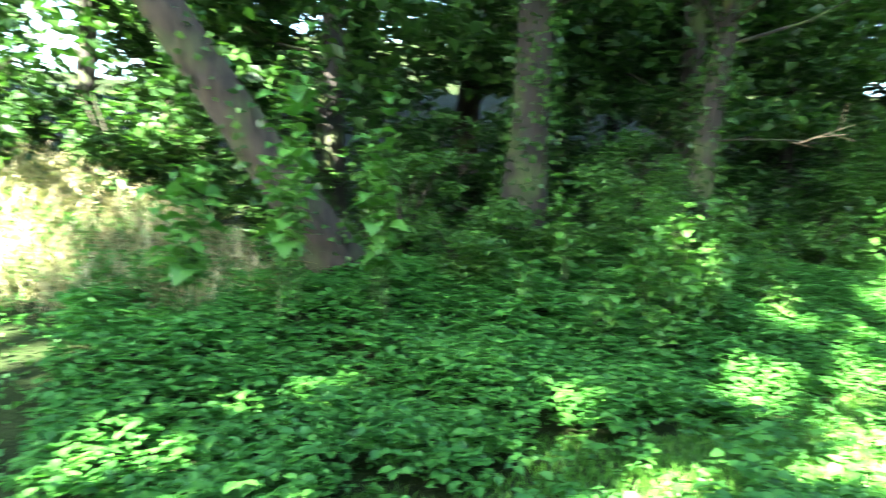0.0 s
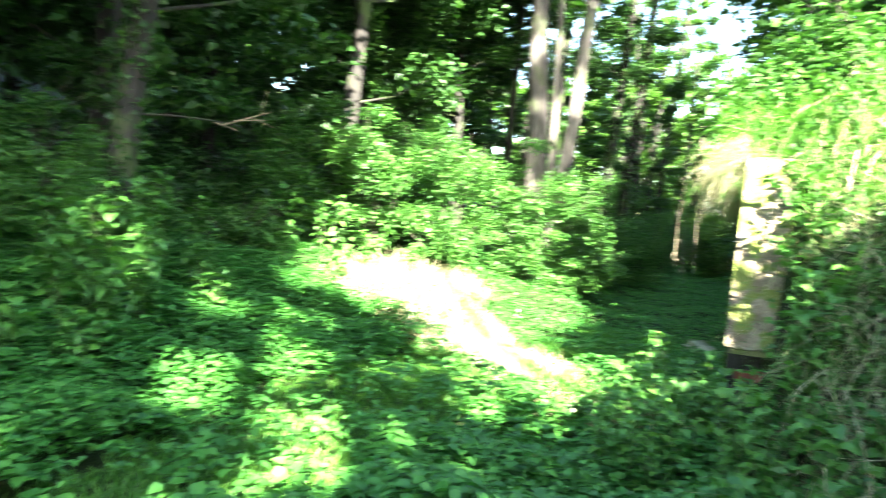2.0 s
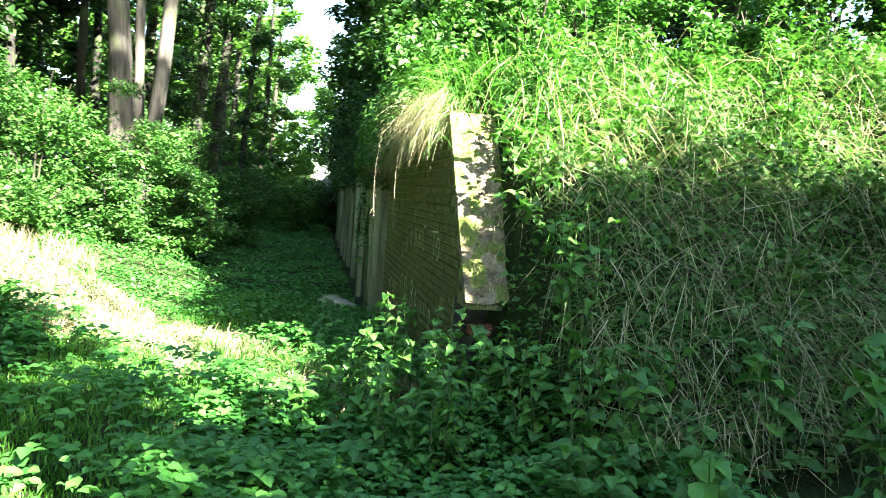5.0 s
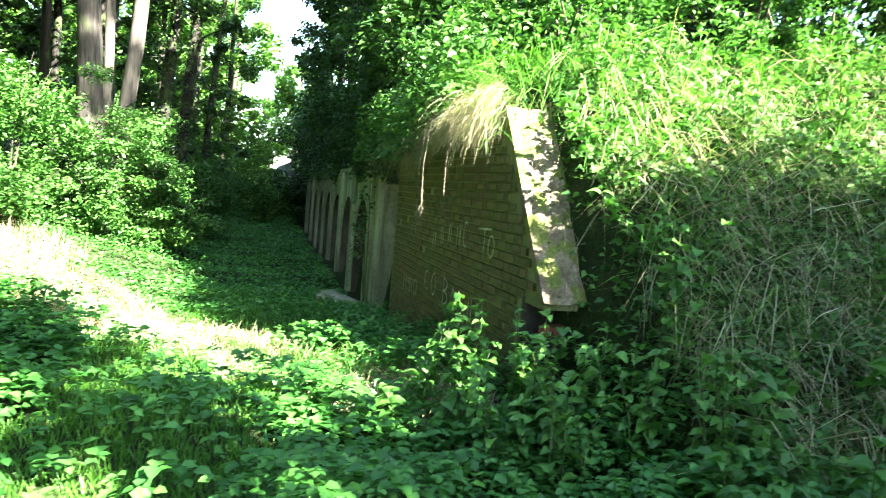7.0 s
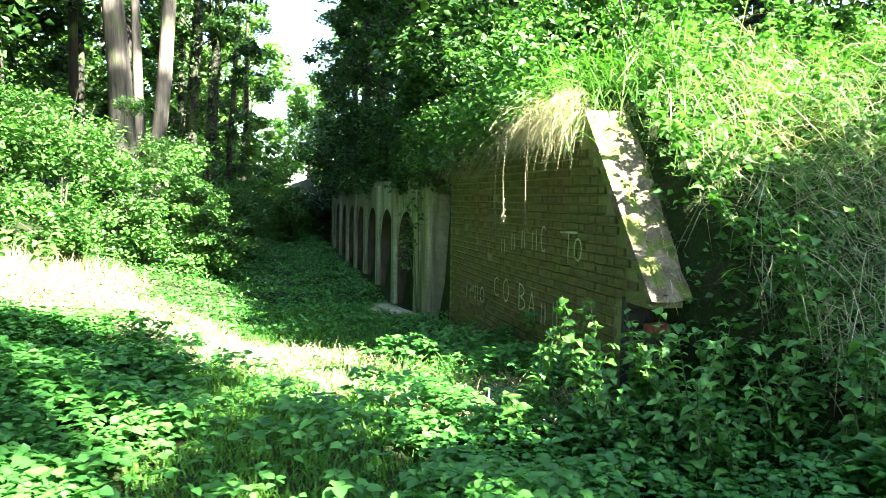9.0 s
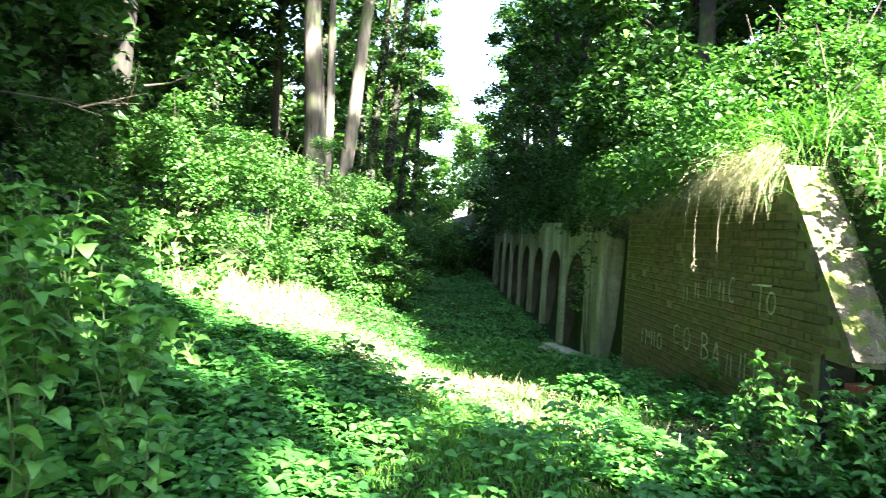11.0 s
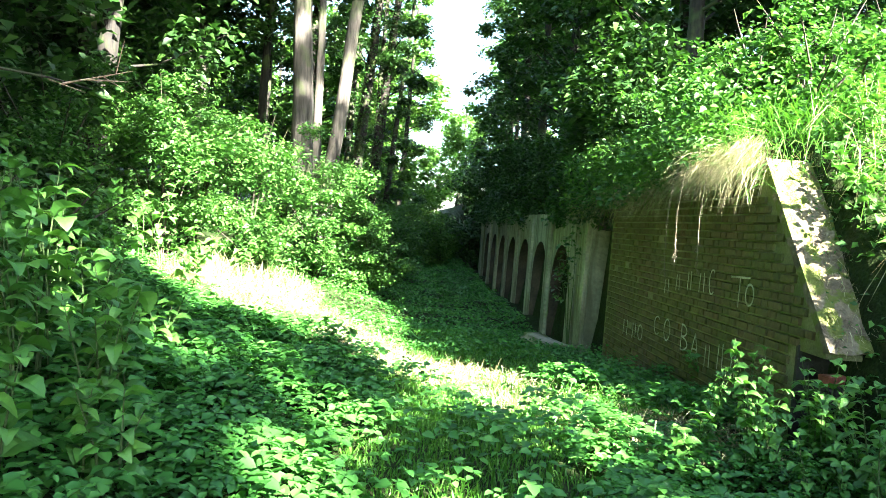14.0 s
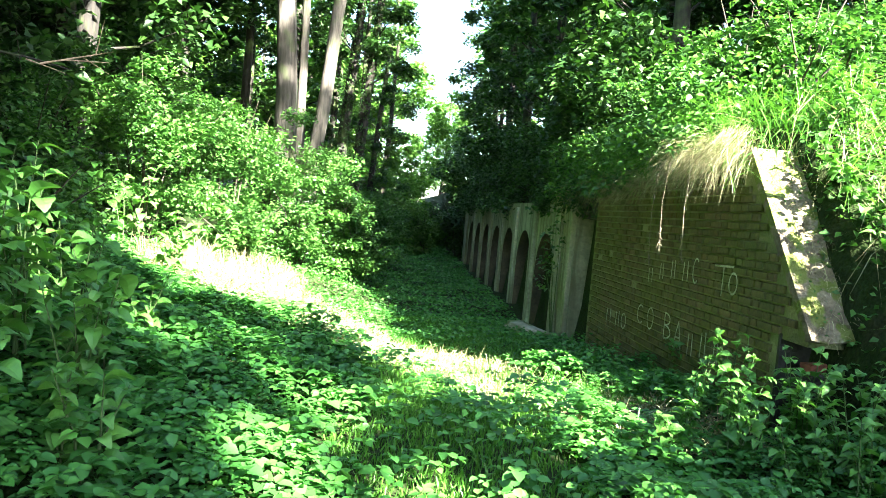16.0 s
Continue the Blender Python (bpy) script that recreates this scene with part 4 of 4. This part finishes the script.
HERBS = [(x - 0.4, y + 0.3, h * 0.95, s, n, sc) for x, y, h, s, n, sc in ((-4.15, -1.9, 1.25, 4, 6, 1.15), (-4.55, -1.35, 1.3, 4, 6, 1.1), (-3.9, -2.5, 0.95, 3, 5, 1.0), (-4.9, -2.2, 1.35, 4, 6, 1.2), (-4.35, -2.9, 0.8, 3, 5, 1.0), (-5.2, -0.9, 1.2, 3, 6, 1.1),
         (-4.35, -0.9, 1.25, 5, 6, 1.1), (-3.95, -1.3, 1.0, 5, 6, 1.0), (-4.85, -0.4, 1.25, 5, 6, 1.1), (-5.3, 0.3, 1.3, 5, 6, 1.1),
         (-4.6, 0.1, 0.9, 4, 6, 1.0), (-3.8, -1.8, 0.9, 5, 6, 1.0), (-3.55, -2.2, 0.7, 4, 5, 0.9), (-4.2, -1.5, 1.3, 5, 7, 1.1), (-4.0, -0.4, 0.7, 4, 5, 0.9))]
for i, (x, y, h, s, n, sc) in enumerate(HERBS):
    tall_herb(x, y, h, "tall broad-leaved herb at the wood's edge", s + 1, n, sc * 0.82, 300 + i)
for i, (x, y, h) in enumerate([(-6.1, 4.4, 1.25), (-5.6, 4.9, 0.9), (-5.2, 5.6, 0.8), (-6.5, 3.8, 1.2), (-5.9, 2.9, 0.8), (-6.5, 1.9, 0.9), (-5.3, 3.6, 0.6)]):
    tall_herb(x, y, h, "sunlit bramble shoots at the top of the slope", 3, 6, 1.1, 330 + i, "bramble", "brambles", 0.35)
for i, (x, y, h) in enumerate([(-4.7, -4.7, 2.5), (-4.6, -4.0, 2.1), (-5.3, -4.6, 1.6), (-4.9, -5.4, 1.3)]):
    tall_herb(x, y, h, "young tree with tiers of drooping leaves", 4, 10, 1.2, 350 + i, "sapling", "saplings", 0.3)
# bush at the foot of the wall end
for i, (x, y, h) in enumerate([(-0.55, -0.15, 0.75), (-0.4, 0.15, 0.8), (-0.75, 0.1, 0.6), (-0.3, -0.45, 0.7), (-0.65, -0.5, 0.55), (-0.15, -0.2, 0.75), (-0.95, -0.3, 0.4),
                              (-0.2, -0.8, 0.7), (0.1, -0.6, 0.8), (0.15, -1.1, 0.75), (-0.3, -1.2, 0.6), (0.45, -0.9, 0.8), (-0.55, -0.95, 0.5), (0.3, -1.5, 0.7), (0.0, 0.0, 0.6)]):
    tall_herb(x, y, h * 1.22, "bushy nettle-like plant at the foot of the wall", 5, 7, 0.66, 370 + i, "nettle", "plants at the wall's foot", 0.22)
for i, (x, y, h) in enumerate([(0.45, -2.3, 0.7), (0.9, -2.6, 0.75), (0.2, -1.9, 0.5), (1.35, -2.2, 0.8), (0.75, -3.1, 0.6), (1.2, -1.7, 0.8), (0.6, -1.5, 0.7)]):
    tall_herb(x, y, h, "dark broad-leaved plant at the foot of the bank", 4, 5, 0.85, 390 + i, "dock", "plants at the bank's foot", 0.25)
for i, (x, y, h) in enumerate([(0.5, 0.15, 0.55), (0.48, 0.5, 0.5), (0.55, -0.3, 0.6), (0.3, 1.6, 0.55), (0.15, 2.2, 0.5), (0.25, 3.0, 0.6), (0.9, 1.3, 0.8), (1.6, 1.2, 0.8), (2.3, 1.4, 0.8), (3.1, 1.3, 0.8), (0.7, 0.9, 0.9), (1.2, 0.5, 0.7), (1.9, 0.6, 0.8), (2.7, 0.7, 0.9), (0.95, 2.0, 1.0), (0.4, 2.6, 0.8), (0.35, 4.0, 0.9), (0.3, 5.2, 0.9), (1.4, 1.9, 1.0)]):
    tall_herb(x, y, h, "leafy shoots overhanging the bank in the sun", 4, 6, 0.7, 410 + i, "shoot", "shoots on the bank", 0.4)


# ---- things by the wall ----
def hanging_stalk(x, y, z_tip, seed):
    r2 = np.random.default_rng(seed)
    e = empty("hanging_stalk", 0.15, y, 3.12, "dry pale stalk hanging over the wall with a feathery end", "plant", "hanging stalks")
    d = z_tip - 3.12
    main = [(0, 0, 0), (x * 0.3 - 0.05, 0.02, 0.06), (x * 0.7 - 0.12, 0.02, 0.03), (x * 0.95 - 0.15, 0.01, -0.12), (x - 0.16, 0.0, d * 0.5), (x - 0.16, -0.02, d * 0.75), (x - 0.15, -0.03, d)]
    linked("stalk", tube_mesh("stalk", main, [0.002, 0.002, 0.002, 0.002, 0.0026, 0.0026, 0.0015], 6), STRAW_STEM, e)
    for i in range(9):
        z = d + 0.26 * (i + 0.4) / 9
        a = r2.uniform(0, 2 * np.pi)
        p = np.array([x - 0.155, -0.02, z])
        q = p + np.array([math.cos(a) * 0.03, math.sin(a) * 0.05, r2.uniform(-0.06, 0.02)])
        linked("spikelet", tube_mesh("spikelet", [p, (p + q) / 2 + [0, 0, 0.012], q], [0.003, 0.003, 0.0015], 5), STRAW_STEM, e)


STRAW_STEM = rough_material("straw_stem", [(0.3, (0.12, 0.1, 0.06)), (0.7, (0.22, 0.18, 0.12))], 20)
hanging_stalk(-0.54, 1.55, 2.19, 1)
hanging_stalk(-0.37, 1.47, 2.15, 2)
hanging_stalk(-0.5, 1.9, 2.05, 3)

for i, (x, y, z, r) in enumerate([(0.17, 0.2, 1.537, 20), (0.33, 0.24, 1.537, -35)]):
    bm = box_bm(-0.1, -0.05, -0.036, 0.1, 0.05, 0.036, 0.008)
    for v in bm.verts:
        v.co += Vector((noise.noise(v.co * 30), noise.noise(v.co * 27 + Vector((5, 0, 0))), 0)) * 0.008
    b = part("loose_brick", bm, RED_BRICK)
    b.matrix_world = pose(x, y, z, 0, 0, r)
    tagged(b, "broken red brick lying in the hollow under the wall end", "brick", "loose bricks")


def stone_block():
    bm = bmesh.new()
    bmesh.ops.create_cube(bm, size=1, matrix=Matrix.LocRotScale((0, 0, 0), None, (0.45, 1.1, 0.3)))
    bmesh.ops.bevel(bm, geom=bm.edges[:], offset=0.08, segments=3, affect="EDGES")
    bmesh.ops.subdivide_edges(bm, edges=bm.edges[:], cuts=1)
    for v in bm.verts:
        v.co += v.co.normalized() * noise.noise(v.co * 3.5) * 0.06
    for f in bm.faces:
        f.smooth = True
    s = part("stone_block", bm, STONE)
    s.matrix_world = pose(-0.5, 7.1, float(ground_z(-0.5, 7.1)) + 0.06, 3, 0, 22)
    tagged(s, "long mossy stone lying before the arches", "stone")


stone_block()


def dead_limb():
    pts = [(0.1, 0.15, 1.6), (0.5, 0.35, 1.62), (0.95, 0.6, 1.6), (1.25, 0.75, 1.55)]
    d = linked("dead_limb", tube_mesh("dead_limb", pts, [0.016, 0.013, 0.009, 0.005], 7, 0.05), BARK_DARK, old_tree, "bare dead limb with pale twigs")
    for a, b, r in (((1.05, 0.62, 1.56), (1.5, 0.98, 1.78), 0.011), ((1.2, 0.75, 1.63), (1.52, 0.86, 1.66), 0.008), ((1.3, 0.85, 1.68), (1.42, 1.12, 1.6), 0.007), ((1.38, 0.9, 1.72), (1.42, 0.95, 2.05), 0.007), ((0.95, 0.58, 1.58), (1.25, 0.62, 1.5), 0.007)):
        linked("twig", tube_mesh("twig", [a, b], [r, 0.004], 5), DEAD_WOOD, d)


dead_limb()


def climber():
    """Leafy stems creeping over the first piers."""
    e = empty("climber", -0.05, 7.3, float(ground_z(-0.05, 7.3)), "thin leafy climber on the arcade pier", "plant")
    for k, (y1, z1) in enumerate(((0.5, 1.9), (-0.3, 2.1), (0.9, 1.5))):
        linked("stem", tube_mesh("stem", [(-0.04, 0, 0), (-0.06, y1 * 0.4, z1 * 0.55), (-0.12, y1, z1)], [0.012, 0.009, 0.004], 5), STEM, e)
        P = np.column_stack([rng.uniform(-0.22, -0.05, 45), y1 * rng.uniform(0.5, 1.1, 45) + rng.normal(0, 0.2, 45), z1 * rng.uniform(0.55, 1.05, 45)])
        linked("leaves", leaf_mesh("leaves", P, rng.uniform(0.06, 0.12, 45), 0.9), LEAF_IVY, e)


climber()


def bank_grass():
    n = 9000
    xy = scatter(n, 0.3, 6, -1.6, 2.5, lambda x, y: x > 0.35)
    P = np.column_stack([xy, ground_z(xy[:, 0], xy[:, 1]) + rng.uniform(0.0, 0.3, len(xy))])
    D = np.column_stack([rng.normal(0, 0.5, len(xy)), rng.normal(-0.5, 0.4, len(xy)), rng.uniform(-0.2, 1.0, len(xy))])
    tagged(linked("bank_grass", blade_mesh("bank_grass", P, D, rng.uniform(0.2, 0.55, len(xy)), rng.uniform(0.0015, 0.0035, len(xy))), GRASS), "long green grass on the bank", "grass", kind="stuff")
    xy = scatter(7000, -10.5, -5.2, -9.5, -4.6, lambda x, y: y < -5.0 + 0.25 * (x + 8))
    P = np.column_stack([xy, ground_z(xy[:, 0], xy[:, 1])])
    D = rng.normal(0, 0.5, (len(xy), 3))
    D[:, 2] = 0.8
    tagged(linked("mound_straw", blade_mesh("mound_straw", P, D, rng.uniform(0.3, 0.8, len(xy)), rng.uniform(0.004, 0.008, len(xy))), STRAW), "bleached dry grass on a sunny mound", "grass", kind="stuff")
    xy = scatter(1500, -6.2, -4.2, 4.6, 7.4, lambda x, y: x < -4)
    P = np.column_stack([xy, ground_z(xy[:, 0], xy[:, 1])])
    D = rng.normal(0, 0.4, (len(xy), 3))
    D[:, 2] = 1.0
    tagged(linked("slope_straw", blade_mesh("slope_straw", P, D, rng.uniform(0.25, 0.6, len(xy)), rng.uniform(0.003, 0.006, len(xy))), STRAW), "tuft of dry grass on the slope", "grass", kind="stuff")


bank_grass()


# ---- chalked letters ----
def strokes(lines, y0, z0, width, height, pen=0.018):
    """Hand-drawn letters as flat ribbons on the wall; u runs to the reader's right, v up."""
    bm = bmesh.new()
    for line in lines:
        for (u0, v0), (u1, v1) in zip(line, line[1:]):
            a = Vector((-0.0195, y0 - u0 * width, z0 + v0 * height))
            b = Vector((-0.0195, y0 - u1 * width, z0 + v1 * height))
            d = (b - a).normalized()
            s = Vector((0, -d.z, d.y)) * pen / 2
            bm.faces.new([bm.verts.new(p) for p in (a - s, b - s, b + s, a + s)])
    return bm


def ring(u, v, ru, rv, a0=0, a1=360, n=14):
    return [(u + ru * math.cos(radians(a0 + (a1 - a0) * i / n)), v + rv * math.sin(radians(a0 + (a1 - a0) * i / n))) for i in range(n + 1)]


GLYPH = {"T": [[(0, 0.95), (1, 1)], [(0.5, 1), (0.48, -0.1)]], "O": [ring(0.5, 0.5, 0.45, 0.5)], "C": [ring(0.55, 0.5, 0.5, 0.5, 50, 310)],
         "B": [[(0, 0), (0, 1)], ring(0, 0.76, 0.7, 0.24, 90, -90, 8), ring(0, 0.26, 0.85, 0.26, 90, -90, 8)],
         "R": [[(0, 0), (0, 1)], ring(0, 0.74, 0.75, 0.26, 90, -90, 8), [(0.1, 0.48), (0.85, 0)]], "A": [[(0, 0), (0.45, 1), (0.9, 0)], [(0.2, 0.4), (0.7, 0.4)]],
         "|": [[(0.2, 0), (0.25, 0.95)], [(0.75, 0.05), (0.7, 1)]]}


def letter(ch, y, z, w, h):
    part("chalk_letter", strokes(GLYPH[ch], y, z, w, h), CHALK, wall_brick, "pale chalked letter")


for ch, y, z, w, h in (("T", 1.54, 1.92, 0.36, 0.24), ("O", 1.25, 1.93, 0.16, 0.18), ("C", 2.0, 1.95, 0.13, 0.23), ("|", 2.26, 1.94, 0.2, 0.2), ("|", 2.55, 1.93, 0.16, 0.2), ("|", 2.86, 1.9, 0.16, 0.18), ("|", 3.2, 1.84, 0.2, 0.16),
                       ("O", 3.08, 1.34, 0.2, 0.23), ("C", 3.4, 1.36, 0.2, 0.2), ("B", 2.56, 1.32, 0.2, 0.26), ("A", 2.3, 1.28, 0.22, 0.26), ("|", 1.98, 1.26, 0.18, 0.22), ("|", 1.7, 1.3, 0.18, 0.24),
                       ("|", 4.6, 1.17, 0.3, 0.2), ("|", 4.2, 1.18, 0.22, 0.2), ("O", 3.95, 1.2, 0.18, 0.18), ("|", 1.42, 1.26, 0.14, 0.22)):
    letter(ch, y, z, w, h)


# ---- bricks of the wall ----
def brick_shape(length, bm=None, y=0.0, z=0.0, x=0.0):
    own = bm is None
    bm = bm or bmesh.new()
    h, c = COURSE - 0.012, 0.006
    back = [bm.verts.new((x + 0.02, y + a, z + b)) for a, b in ((0, 0), (length, 0), (length, h), (0, h))]
    front = [bm.verts.new((x - 0.01, y + a, z + b)) for a, b in ((c, c), (length - c, c), (length - c, h - c), (c, h - c))]
    bm.faces.new(front[::-1])
    for i in range(4):
        j = (i + 1) % 4
        bm.faces.new((back[i], back[j], front[j], front[i])[::-1])
    return bm


def lay_bricks():
    r2 = random.Random(5)
    shapes = {}
    for key, length in (("stretcher", 0.215), ("header", 0.102)):
        me = bpy.data.meshes.new("brick_" + key)
        bm = brick_shape(length)
        bm.to_mesh(me)
        bm.free()
        me.materials.append(BRICK)
        shapes[key] = me
    rest = bmesh.new()
    count = 0
    for row in range(46):
        z = -0.3 + row * COURSE
        y = -0.2 - (0.08 if row % 2 else 0.16)
        k = row % 2
        while y < BRICK_END - 0.11:
            key, length = ("header", 0.102) if k % 2 else ("stretcher", 0.215)
            k += 1
            top = z + COURSE
            if top < 3.05 and y > (0.05 if z > 1.705 else 0.425) and top < wing_z(y) - 0.1 and y + length < BRICK_END and r2.random() > 0.012:
                dx = r2.uniform(-0.004, 0.004)
                if y < 2.5 and z > 1.3 and count < 300:
                    ob = linked("brick", shapes[key], None, wall_brick)
                    ob.matrix_basis = pose(dx, y + r2.uniform(-0.002, 0.002), z, r2.uniform(-0.6, 0.6))
                    count += 1
                else:
                    brick_shape(length, rest, y, z, dx)
            y += length + 0.011
    b = part("brickwork", rest, BRICK, wall_brick)
    b["kind"] = "stuff"


lay_bricks()
